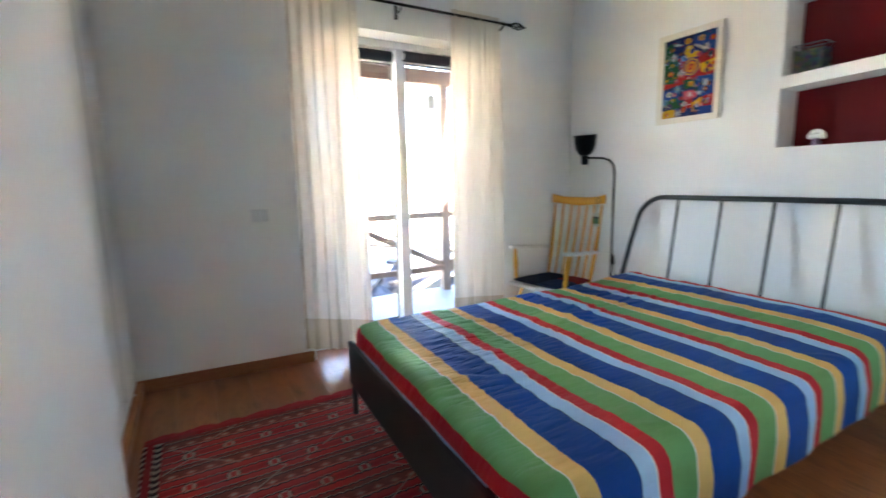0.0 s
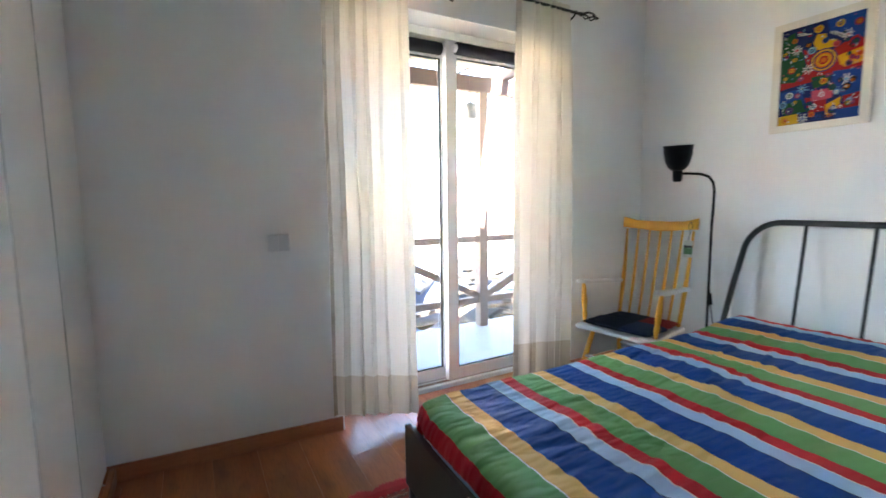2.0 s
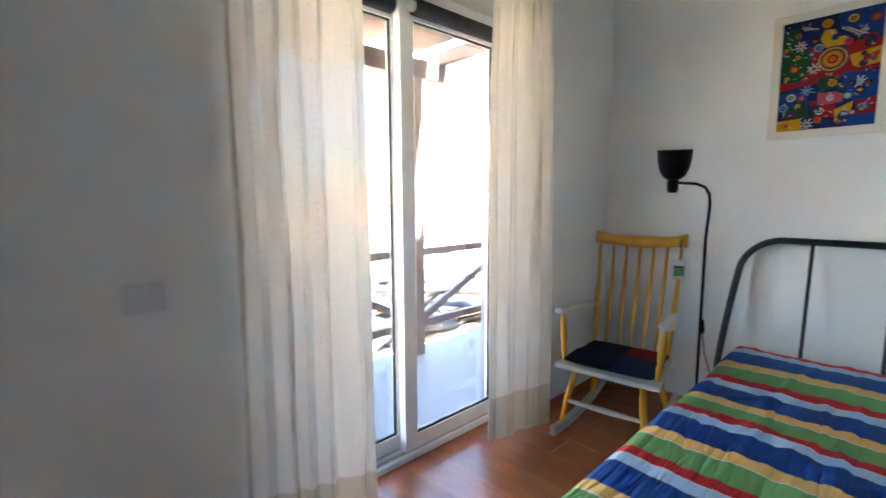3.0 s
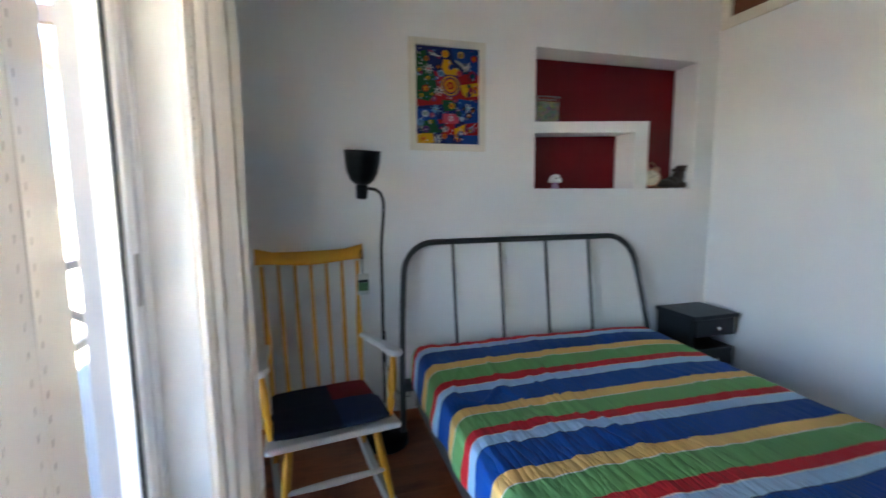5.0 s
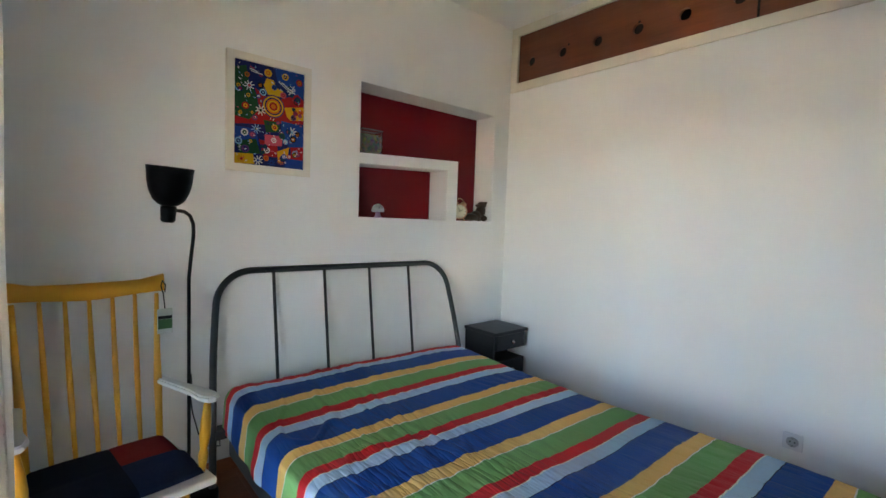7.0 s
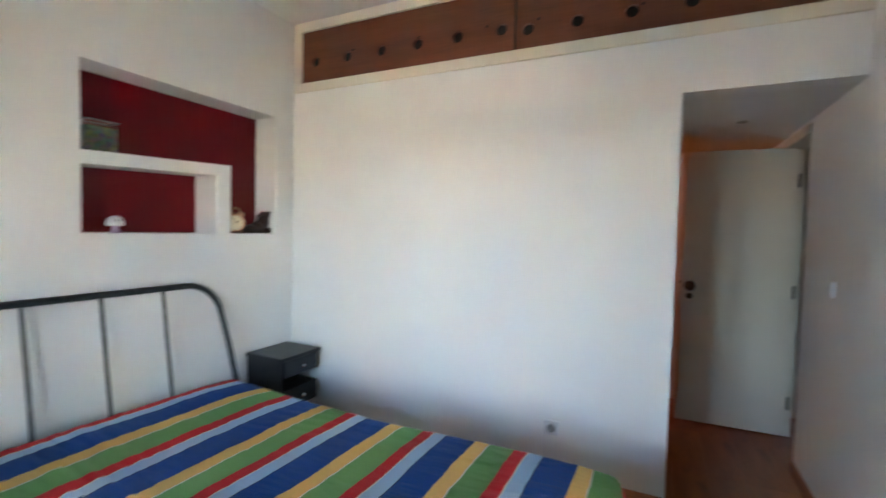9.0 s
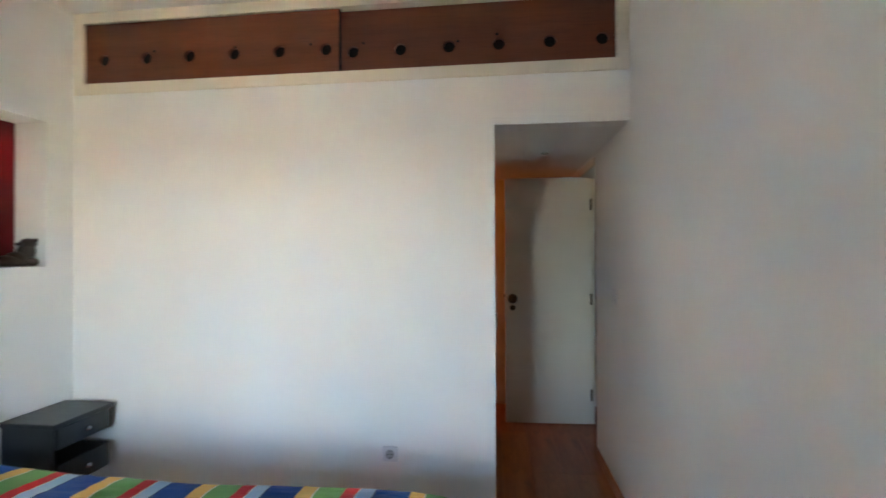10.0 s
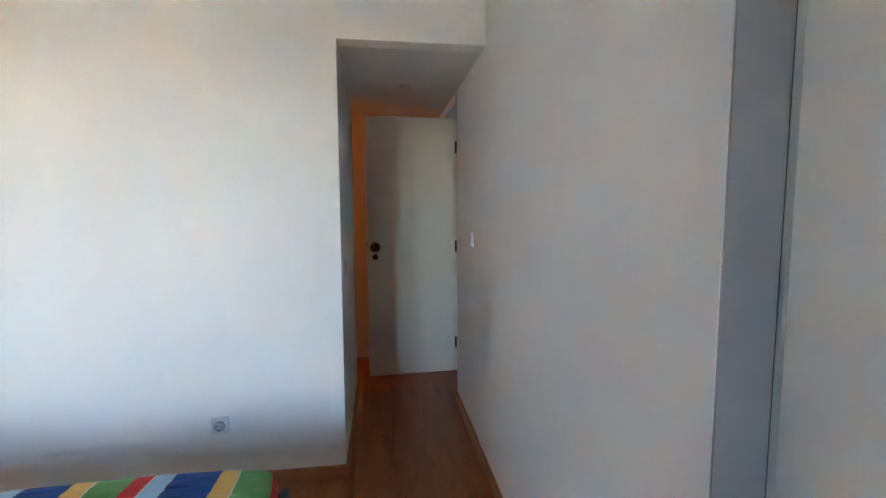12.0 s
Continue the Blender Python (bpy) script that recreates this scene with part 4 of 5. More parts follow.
for a, b, r, cname, mid in ((.20, .77, .072, "white", "red"), (.80, .80, .068, "white", "red"), (.82, .38, .078, "white", "lightblue"), (.30, .36, .07, "lightblue", "green"), (.33, .05, .07, "white", "blue"), (.52, .04, .062, "blue", "navy"), (.66, .07, .062, "orange", "yellow"), (.10, .05, .055, "orange", "red"), (.36, .55, .075, "white", "black")):
    flower(a, b, r, cname, mid, 8 if cname != "orange" else 10)
for a, b, r, cname, mid in ((.46, .93, .055, "yellow", "orange"), (.71, .93, .05, "yellow", "navy"), (.55, .80, .04, "blue", "navy"), (.39, .73, .05, "lightblue", "navy"), (.68, .74, .045, "pink", "red"), (.87, .58, .04, "red", "purple"), (.84, .53, .045, "purple", "black"), (.95, .60, .04, "orange", "red"), (.06, .73, .05, "lightblue", "blue"), (.15, .57, .05, "red", "yellow"), (.56, .40, .045, "yellow", "red"), (.55, .27, .04, "white", "pink"), (.72, .27, .04, "lightblue", "white"), (.80, .28, .035, "purple", "lightblue"), (.06, .22, .05, "lightblue", "navy"), (.22, .23, .04, "green", "yellow"), (.15, .15, .055, "purple", "navy"), (.45, .16, .045, "white", "black"), (.87, .16, .045, "lightblue", "red"), (.44, .08, .04, "orange", "red"), (.14, .31, .05, "white", "green"), (.78, .12, .035, "red", "white"), (.17, .87, .035, "orange", "green"), (.92, .90, .05, "red", "orange"), (.88, .70, .05, "black", "red")):
    blob(a, b, r, cname)
    blob(a, b, r * 0.6, mid)
    blob(a, b, r * 0.25, cname)
for k in range(34):
    a, b, r = rp.uniform(.05, .95), rp.uniform(.04, .96), rp.uniform(.026, .05)
    if (a - .54) ** 2 + ((b - .61) / .7) ** 2 < .055:
        continue
    outer, inner = rp.choice((("navy", "green"), ("green", "yellow"), ("navy", "red"), ("blue", "white"), ("black", "orange"), ("green", "navy"), ("purple", "pink")))
    blob(a, b, r, outer)
    blob(a, b, r * 0.55, inner)
    blob(a, b, r * 0.25, outer)
for k in range(95):
    a, b, q, s = rp.uniform(.03, .97), rp.uniform(.03, .97), rp.uniform(0, 6.28), rp.uniform(.014, .026)
    if (a - .54) ** 2 + ((b - .61) / .7) ** 2 < .03:
        continue
    paint("dab", rp.choice(("white", "white", "lightblue", "pink", "white")), [(a + s * math.cos(q), b + .7 * s * math.sin(q)), (a + .5 * s * math.cos(q + 2.2), b + .35 * s * math.sin(q + 2.2)), (a - s * math.cos(q), b - .7 * s * math.sin(q)), (a + .5 * s * math.cos(q - 2.2), b + .35 * s * math.sin(q - 2.2))])
for a, b, w in ((.20, .935, .10), (.22, .915, .16), (.20, .955, .06)):
    paint("bar", "white" if w > .07 else "pink", [(a, b), (a + w, b - .012), (a + w, b - .022), (a, b - .010)])
for k in range(3):
    paint("bar", ("white", "black", "white")[k], [(.60 + .02 * k, .86), (.62 + .02 * k, .865), (.80 + .02 * k, .78), (.78 + .02 * k, .775)])
# ---- things in the niche ----
tank = thing("small_glass_tank", "small glass tank with gravel and plants on the niche shelf", "glass tank", at=(W + 0.075, 1.235, 1.745))
m = Mat("tank_filling", (0.08, 0.12, 0.10), 0.8)
vor = m.node("ShaderNodeTexVoronoi", Scale=60.0)
m.link(m.coords(), vor.inputs["Vector"])
m.colour(m.mix(0.22, m.ramp(m.noise(30, 4), [(0.36, (0.02, 0.05, 0.09)), (0.48, (0.06, 0.10, 0.07)), (0.62, (0.28, 0.24, 0.07))]), vor.outputs["Color"]))
M_FILL = m.m
part("glass_wall", slab((-0.07, 0.07), (0.0, 0.145), [], -0.045, -0.042, on_x), M_GLASS, tank)
part("glass_wall", slab((-0.07, 0.07), (0.0, 0.145), [], 0.042, 0.045, on_x), M_GLASS, tank)
for y in (-0.07, 0.067):
    part("glass_wall", box(-0.0415, 0.0415, y, y + 0.003, 0.0, 0.145), M_GLASS, tank)
bm = bmesh.new()
bmesh.ops.create_grid(bm, x_segments=14, y_segments=18, size=0.5)
for v in bm.verts:
    x, y = v.co.x * 0.080, v.co.y * 0.130
    v.co = (x, y, 0.03 + 0.02 * noise.noise((x * 40, y * 40, 0)))
ex = bmesh.ops.extrude_face_region(bm, geom=bm.faces[:])
for v in ex["geom"]:
    if isinstance(v, bmesh.types.BMVert):
        v.co.z = 0.002
part("gravel", bm, M_FILL, tank)
for k in range(7):
    y = -0.05 + 0.1 * rp.random()
    x = -0.03 + 0.06 * rp.random()
    part("plant", tube([(x, y, 0.02), (x + 0.01 * rp.uniform(-1, 1), y + 0.01 * rp.uniform(-1, 1), 0.06), (x + 0.02 * rp.uniform(-1, 1), y + 0.025 * rp.uniform(-1, 1), 0.075 + 0.05 * rp.random())], [0.006, 0.009, 0.003], 6), M_FILL, tank)
part("water", box(-0.0405, 0.0405, -0.066, 0.066, 0.034, 0.118), M_FILL, tank, "murky greenish filling")
part("rim", slab((-0.072, 0.072), (-0.047, 0.047), [(-0.066, 0.066, -0.041, 0.041)], 0.1455, 0.150, lambda u, v, w: (v, u, w)), mottled("grey_blue_plastic", (0.20, 0.24, 0.26), (0.16, 0.19, 0.21), 0.4).m, tank)

M_PURPLE = mottled("lilac_plastic", (0.45, 0.30, 0.48), (0.36, 0.24, 0.40), 0.35).m
mush = thing("mushroom_night_light", "small white mushroom-shaped night light with lilac stem", "night light", at=(W + 0.055, 1.17, 1.3455))
part("stem", lathe([(0, 0), (0.034, 0), (0.036, 0.004), (0.028, 0.012), (0.022, 0.03), (0.021, 0.055), (0, 0.056)], 24), M_PURPLE, mush, "lilac plastic stem", True)
part("cap", lathe([(0.0, 0.050), (0.050, 0.046), (0.056, 0.050), (0.056, 0.062), (0.050, 0.082), (0.037, 0.099), (0.018, 0.109), (0, 0.111)], 28), M_PLASTIC, mush, "white domed cap", True)
for dy in (-0.014, 0.014):
    part("eye", lathe([(0, 0.003), (0.006, 0.002), (0.008, 0)], 12, None, pose(-0.046, dy, 0.080, 0, -62, 0)), M_BLACK, mush)

mush.scale = (0.72, 0.72, 0.80)
M_COPPER = mottled("copper_metal", (0.55, 0.30, 0.20), (0.42, 0.22, 0.14), 0.35, 20, 200, 0.05, 0.8).m
M_DIAL = mottled("cream_dial", (0.72, 0.66, 0.52), (0.66, 0.60, 0.46), 0.5).m
clock = thing("alarm_clock", "small copper twin-bell alarm clock in the niche", "alarm clock", at=(W + 0.060, 0.450, 1.3455), turn=-36)
part("case", lathe([(0, -0.024), (0.046, -0.024), (0.052, -0.016), (0.052, 0.016), (0.048, 0.022), (0.044, 0.018), (0, 0.018)], 32, None, pose(0, 0, 0.062, 0, -90, 0)), M_COPPER, clock, "", True)
part("dial", lathe([(0, 0.0192), (0.0435, 0.0192), (0.0435, 0.0182)], 32, None, pose(0, 0, 0.062, 0, -90, 0)), M_DIAL, clock, "cream clock face")
for k in range(12):
    a = math.pi * k / 6
    part("hour_mark", box(-0.0208, -0.0202, -0.0015, 0.0015, 0.034, 0.040, 0.0, None, pose(0, 0, 0.062, math.degrees(a), 0, 0)), M_BLACK, clock)
part("clock_hand", box(-0.0216, -0.0210, -0.0015, 0.0015, -0.004, 0.026, 0.0, None, pose(0, 0, 0.062, 55, 0, 0)), M_BLACK, clock)
part("clock_hand", box(-0.0224, -0.0218, -0.001, 0.001, -0.004, 0.034, 0.0, None, pose(0, 0, 0.062, -20, 0, 0)), M_BLACK, clock)
for s in (-1, 1):
    part("bell", lathe([(0.020, 0), (0.021, 0.003), (0.017, 0.013), (0.008, 0.019), (0, 0.020)], 20, None, pose(0, s * 0.026, 0.108, s * -25, 0, 0)), M_COPPER, clock, "", True)
    part("foot", tube([(0, s * 0.026, 0.018), (0, s * 0.038, 0.0)], [0.005, 0.004], 8), M_COPPER, clock)
clock.scale = (1.12, 1.12, 1.12)
part("carry_handle", tube([Vector((0, 0.024 * math.cos(radians(a)), 0.120 + 0.030 * math.sin(radians(a)))) for a in range(0, 181, 15)], 0.003, 8), M_COPPER, clock, "", True)

M_FIGURE = mottled("dark_carved_wood", (0.050, 0.019, 0.011), (0.030, 0.012, 0.008), 0.4, 12, 90, 0.2).m
bm = bmesh.new()


def ball(bm, at, r, sc=(1, 1, 1), rot=(0, 0, 0)):
    bmesh.ops.create_icosphere(bm, subdivisions=3, radius=r, matrix=pose(*at, *rot) @ Matrix.Diagonal((*sc, 1)))


ball(bm, (0, 0.030, 0.030), 0.045, (0.8, 1.35, 0.62))
ball(bm, (0, -0.005, 0.040), 0.040, (0.8, 1.0, 0.95))
ball(bm, (0, -0.040, 0.070), 0.034, (0.85, 1.0, 1.7), (12, 0, 0))
ball(bm, (0, -0.050, 0.120), 0.030, (0.9, 1.05, 0.95))
ball(bm, (0, -0.022, 0.116), 0.016, (0.9, 1.3, 0.8))
ball(bm, (0, 0.085, 0.020), 0.020, (0.7, 1.6, 0.9))
ball(bm, (-0.024, -0.050, 0.022), 0.020, (0.8, 1.2, 1.1))
ball(bm, (0.024, -0.050, 0.022), 0.020, (0.8, 1.2, 1.1))
ball(bm, (-0.022, -0.062, 0.138), 0.010)
ball(bm, (0.022, -0.062, 0.138), 0.010)
fig = part("carved_animal_figurine", bm, M_FIGURE, None, "", True)
fig.location, fig.scale = (W + 0.075, 0.268, 1.3455 + 0.002), (1.15, 1.38, 1.05)
tagged(fig, "dark carved wooden animal figurine sitting in the niche", "figurine")

# ---- curtains and rod ----
rod = thing("curtain_rod", "black iron curtain rod with twisted finials over the balcony door", "curtain rod")
RY, RZ = N - 0.085, 2.355
part("rod", tube([(0.66, RY, RZ), (2.45, RY, RZ)], 0.009, 12), M_BLACK, rod, "", True)
for x, s in ((0.66, -1), (2.45, 1)):
    fin = part("finial", tube([(x, RY, RZ), (x + s * 0.02, RY, RZ)], 0.012, 12), M_BLACK, rod, "black wrought-iron basket finial", True)
    for k in range(4):
        pts = []
        for q in range(9):
            f = q / 8
            a = k * math.pi / 2 + f * 2.6
            r = 0.023 * math.sin(f * math.pi) + 0.002
            pts.append((x + s * (0.02 + 0.120 * f), RY + r * math.cos(a), RZ + r * math.sin(a)))
        part("twist", tube(pts, 0.0050, 6), M_BLACK, fin, "", True)
    part("tip", tube([(x + s * 0.138, RY, RZ), (x + s * 0.150, RY, RZ), (x + s * 0.166, RY, RZ)], [0.006, 0.010, 0.003], 10), M_BLACK, fin, "", True)
for x in (0.72, 1.56, 2.40):
    part("bracket", tube([(x, N, RZ - 0.03), (x, N - 0.05, RZ - 0.035), (x, RY - 0.0, RZ - 0.022), (x, RY - 0.012, RZ - 0.008), (x, RY - 0.010, RZ + 0.006)], 0.006, 8), M_BLACK, rod, "", True)
    part("bracket_plate", box(x - 0.012, x + 0.012, N - 0.005, N, RZ - 0.07, RZ + 0.02, 0.002), M_BLACK, rod)


def curtain(x0, x1, seed, folds, spread_x, slant, low, lift, hem_h):
    """Gathered voile that hangs from the rod in uneven folds, with a denser hem."""
    t = thing("curtain", "sheer cream voile curtain with beige hem beside the balcony door", "curtain", "curtains of the balcony door")
    rnd = random.Random(seed)
    nu, top, bottom, hem = folds * 18, RZ + 0.035, low, low + hem_h
    phase = [rnd.uniform(-1.3, 1.3) for _ in range(folds + 2)]
    amp = [rnd.uniform(0.35, 1.1) for _ in range(folds + 2)]

    def point(f, z):
        h = (top - z) / (top - bottom)
        z += lift * (1 - f) * max(0.0, h)
        k = f * folds
        i = min(int(k), folds - 1)
        w = k - i
        p = phase[i] * (1 - w) + phase[i + 1] * w
        a = amp[i] * (1 - w) + amp[i + 1] * w
        ang = 2 * math.pi * (k + 0.30 * p + 0.25 * noise.noise((k * 0.7, z * 0.6, seed + 2)))
        squeeze = 1.0 + spread_x * h
        mid = (x0 + x1) / 2
        x = mid + (x0 + f * (x1 - x0) - mid) * squeeze + 0.006 * math.sin(2 * ang + p)
        depth = (0.011 + 0.013 * min(1, h * 2.5)) * a
        y = RY + depth * math.sin(ang + 0.5 * h * p) + 0.012 * noise.noise((f * 6, z * 1.2, seed))
        y += slant * (f - 0.5) * min(1, h * 4)
        return x + 0.010 * noise.noise((f * 9, z * 1.5, seed + 5)), y - 0.006 * h, z

    def cloth(z_hi, z_lo, rows):
        bm = bmesh.new()
        uvl = bm.loops.layers.uv.new("UVMap")
        g = [[bm.verts.new(point(i / nu, z_hi + (z_lo - z_hi) * j / rows + (0.010 * noise.noise((i / nu * 8, seed, 0)) if j == rows and z_lo < 0.1 else 0))) for i in range(nu + 1)] for j in range(rows + 1)]
        for j in range(rows):
            for i in range(nu):
                f = bm.faces.new((g[j][i], g[j][i + 1], g[j + 1][i + 1], g[j + 1][i]))
                for lp, (q, r) in zip(f.loops, ((i, j), (i + 1, j), (i + 1, j + 1), (i, j + 1))):
                    lp[uvl].uv = (1.1 * q / nu, z_hi + (z_lo - z_hi) * r / rows)
        return bm

    part("drop", cloth(top, hem, 26), M_VOILE, t, "", True)
    part("hem", cloth(hem, bottom, 6), M_HEM, t, "beige denser hem", True)
    return t


curtain(0.818, 1.245, 3, 6, 0.06, -0.02, 0.035, 0.09, 0.215)
curtain(1.945, 2.365, 8, 7, 0.06, -0.06, 0.05, 0.03, 0.22)

# ---- kilim ----
m = Mat("woven_kilim", (0.3, 0.04, 0.035), 0.95, 0.0, 0.1)
sp = m.t.nodes.new("ShaderNodeSeparateXYZ")
m.link(m.coords(), sp.inputs[0])
X, Y = sp.outputs[0], sp.outputs[1]
KR, KD, KB, KW, KP, KN = (0.50, 0.055, 0.050), (0.38, 0.036, 0.036), (0.045, 0.022, 0.024), (0.46, 0.34, 0.27), (0.50, 0.15, 0.11), (0.22, 0.058, 0.045)
jit = m.math("MULTIPLY_ADD", m.noise(60, 2), 0.008, -0.004)
sway = m.math("MULTIPLY_ADD", m.noise(3.0, 2), 0.030, -0.015)
xs, ys = m.math("ADD", X, jit), m.math("ADD", m.math("ADD", Y, sway), jit)
band = m.math("FRACT", m.math("MULTIPLY", ys, 4.1))
base = m.ramp(band, [(0.0, KR), (0.12, KD), (0.22, KR), (0.30, KD), (0.36, KR), (0.52, KP), (0.55, KN), (0.84, KD), (0.90, KR)], True)


def saw(value, times, shift):
    """Distance from the middle of each of the repeats of value."""
    return m.math("ABSOLUTE", m.math("SUBTRACT", m.math("FRACT", m.math("MULTIPLY_ADD", value, times, shift)), 0.5))


# stepped stars in the red bands, triangles in the brown one
star = m.math("ADD", m.math("SNAP", saw(xs, 6.2, 0.0), 0.07), m.math("MULTIPLY", m.math("SNAP", m.math("ABSOLUTE", m.math("SUBTRACT", band, 0.17)), 0.035), 1.5))
base = m.mix(m.math("LESS_THAN", star, 0.19), base, KN)
base = m.mix(m.math("LESS_THAN", star, 0.13), base, KW)
base = m.mix(m.math("LESS_THAN", star, 0.06), base, KR)
teeth = m.math("SUBTRACT", m.math("ADD", m.math("SNAP", saw(xs, 14.0, 0.3), 0.08), m.math("MULTIPLY", m.math("ABSOLUTE", m.math("SUBTRACT", band, 0.61)), 5.0)), 0.32)
base = m.mix(m.math("MULTIPLY", m.math("LESS_THAN", teeth, 0.0), 0.75), base, KP)
base = m.mix(m.math("MULTIPLY", m.math("LESS_THAN", teeth, -0.18), 0.8), base, KW)
# zigzag lines of black and white stitches
for level, times in ((0.04, 27.0), (0.28, 31.0), (0.48, 27.0), (0.86, 31.0), (0.74, 29.0)):
    off = m.math("SUBTRACT", m.math("SUBTRACT", band, level), m.math("MULTIPLY", saw(xs, times, level), 0.05))
    base = m.mix(m.math("LESS_THAN", m.math("ABSOLUTE", off), 0.016), base, KB)
    base = m.mix(m.math("LESS_THAN", m.math("ABSOLUTE", m.math("SUBTRACT", off, 0.022)), 0.007), base, KW)
# long pale threads crossing in wide lozenges
big = m.math("ADD", saw(xs, 1.25, 0.2), saw(ys, 1.7, 0.1))
line = m.math("LESS_THAN", m.math("ABSOLUTE", m.math("SUBTRACT", big, 0.45)), 0.008)
base = m.mix(m.math("MULTIPLY", m.math("MULTIPLY", line, m.math("GREATER_THAN", m.noise(4.0, 2), 0.47)), 0.7), base, KW)
# hatched side border and plain red ends
edge_x = m.math("LESS_THAN", m.math("SUBTRACT", m.math("ABSOLUTE", X), 0.665), 0.0)
hat = m.math("GREATER_THAN", m.math("FRACT", m.math("ADD", m.math("MULTIPLY", ys, 22.0), m.math("MULTIPLY", saw(xs, 16.0, 0.0), 1.2))), 0.55)
column = m.math("GREATER_THAN", saw(xs, 16.0, 0.0), 0.22)
bord = m.mix(column, KD, m.mix(hat, KB, KW))
base = m.mix(edge_x, bord, base)
end = m.math("GREATER_THAN", m.math("ABSOLUTE", Y), 0.705)
base = m.mix(end, base, (0.36, 0.022, 0.026))
worn = m.noise(9, 5)
base = m.mix(m.ramp(worn, [(0.45, (0, 0, 0)), (0.75, (0.35, 0.35, 0.35))]), base, (0.30, 0.16, 0.13))
m.colour(base).bump(m.noise(240, 2, (1, 3, 1)), 0.5, 0.002).bump(m.noise(9, 3), 0.3, 0.006)
M_KILIM = m.m
M_FRINGE = mottled("red_wool_fringe", (0.50, 0.030, 0.036), (0.40, 0.022, 0.028), 0.95, 20, 200, 0.4).m
rug = thing("kilim_rug", "red patterned woven kilim rug with a short red fringe", "rug", at=(0.685, 1.62, 0.0))
bm = bmesh.new()
nx, ny = 60, 60
g = {}
for i in range(nx + 1):
    for j in range(ny + 1):
        x, y = -0.745 + 1.49 * i / nx, -0.74 + 1.48 * j / ny
        g[i, j] = bm.verts.new((x + 0.010 * noise.noise((y * 4, 2, 0)), y + 0.012 * noise.noise((x * 4, 7, 0)), 0.007 + 0.002 * noise.noise((x * 6, y * 6, 3))))
for i in range(nx):
    for j in range(ny):
        bm.faces.new((g[i, j], g[i + 1, j], g[i + 1, j + 1], g[i, j + 1]))
wv = part("weave", bm, M_KILIM, rug)
th = wv.modifiers.new("thickness", "SOLIDIFY")
th.thickness, th.offset = 0.005, -1.0
for s in (-1, 1):
    bm = bmesh.new()
    for k in range(150):
        x = -0.74 + 1.48 * k / 149
        y = s * 0.738 + 0.012 * noise.noise((x * 4, 7, 0))
        lob = 0.016 + 0.030 * abs(math.sin(k * 0.21 + 1.5 * noise.noise((k * 0.06, 3.0, s)))) + 0.010 * rp.random()
        tube([(x, y, 0.006), (x + 0.004 * rp.uniform(-1, 1), y + s * lob * 0.6, 0.010), (x + 0.008 * rp.uniform(-1, 1), y + s * lob, 0.005)], [0.007, 0.008, 0.005], 5, bm)
    fr = part("fringe", bm, M_FRINGE, rug, "short red woollen fringe")
    fr["kind"] = "stuff"

# ---- balcony and what lies beyond ----
M_TERR = mottled("pale_terrace_tiles", (0.13, 0.13, 0.13), (0.105, 0.105, 0.105), 0.6, 2, 40, 0.1).m
M_GROUND = mottled("dry_pale_ground", (0.66, 0.55, 0.40), (0.58, 0.48, 0.34), 0.9, 0.6, 6, 0.4).m
M_TARP = mottled("blue_tarpaulin", (0.014, 0.028, 0.055), (0.011, 0.022, 0.043), 0.5, 4, 30, 0.3).m
M_ROOF = mottled("terracotta_roof", (0.42, 0.17, 0.10), (0.34, 0.13, 0.08), 0.8, 3, 40, 0.2).m
M_HOUSE = mottled("pale_render", (0.66, 0.64, 0.60), (0.58, 0.56, 0.52), 0.8, 2, 30, 0.1).m
setting(part("balcony_floor", box(-1.5, 6.0, N + 0.301, 4.46, -0.25, -0.03), M_TERR), "grey tiled balcony floor outside the glass door", "balcony floor")
setting(part("ground", box(-300, 300, N + 0.5, 900, -3.2, -3.0), M_GROUND), "dry pale ground below the house", "ground")
setting(part("wall_outer", slab((-2.5, 6.5), (-0.25, 2.99), [(-0.402, W + 0.402, -0.30, 2.97)], N, N + 0.298, on_y), M_HOUSE), "pale outer wall of the house", "wall")
# The bluish shade of the white outer reveal is painted in as slate grey.
setting(part("wall_outer_render", slab((-2.5, 6.5), (-0.03, 2.99), [(0.88, 2.36, -0.04, 2.20)], N + 0.3005, N + 0.366, on_y), plaster("shade_grey_render", (0.15, 0.16, 0.175), (0.12, 0.13, 0.145))), "outer face around the balcony door, its bluish shade painted as slate grey", "wall")
# Unseen slab, added to close the house from above and shade the balcony.
setting(part("roof", box(-2.5, 6.5, -2.4, N + 0.42, 3.0, 3.12), M_ROOF), "unseen roof slab added over the house to shade the balcony", "roof")

PY = 4.33
M_GREYWOOD = wood("dark_grey_old_planks", (0.040, 0.034, 0.030), (0.028, 0.024, 0.021), (0.015, 0.013, 0.012), 0.8, (4, 4, 4), 2.0).m
perg = thing("pergola", "weathered timber pergola with posts and railing on the balcony", "pergola")
for x in (0.35, 1.52, 2.69, 3.86, 5.0):
    part("post", box(x - 0.045, x + 0.045, PY - 0.045, PY + 0.045, -0.03, 2.20, 0.004), M_OUTWOOD, perg)
part("beam", box(-1.0, 5.6, PY - 0.05, PY + 0.05, 2.20, 2.34, 0.004), M_OUTWOOD, perg)
for k, x in enumerate((-0.5, 0.65, 1.8, 2.95, 4.1, 5.25)):
    part("rafter", box(x - 0.035, x + 0.035, N + 0.37, PY + 0.35, 2.341, 2.44, 0.004), M_OUTWOOD, perg)
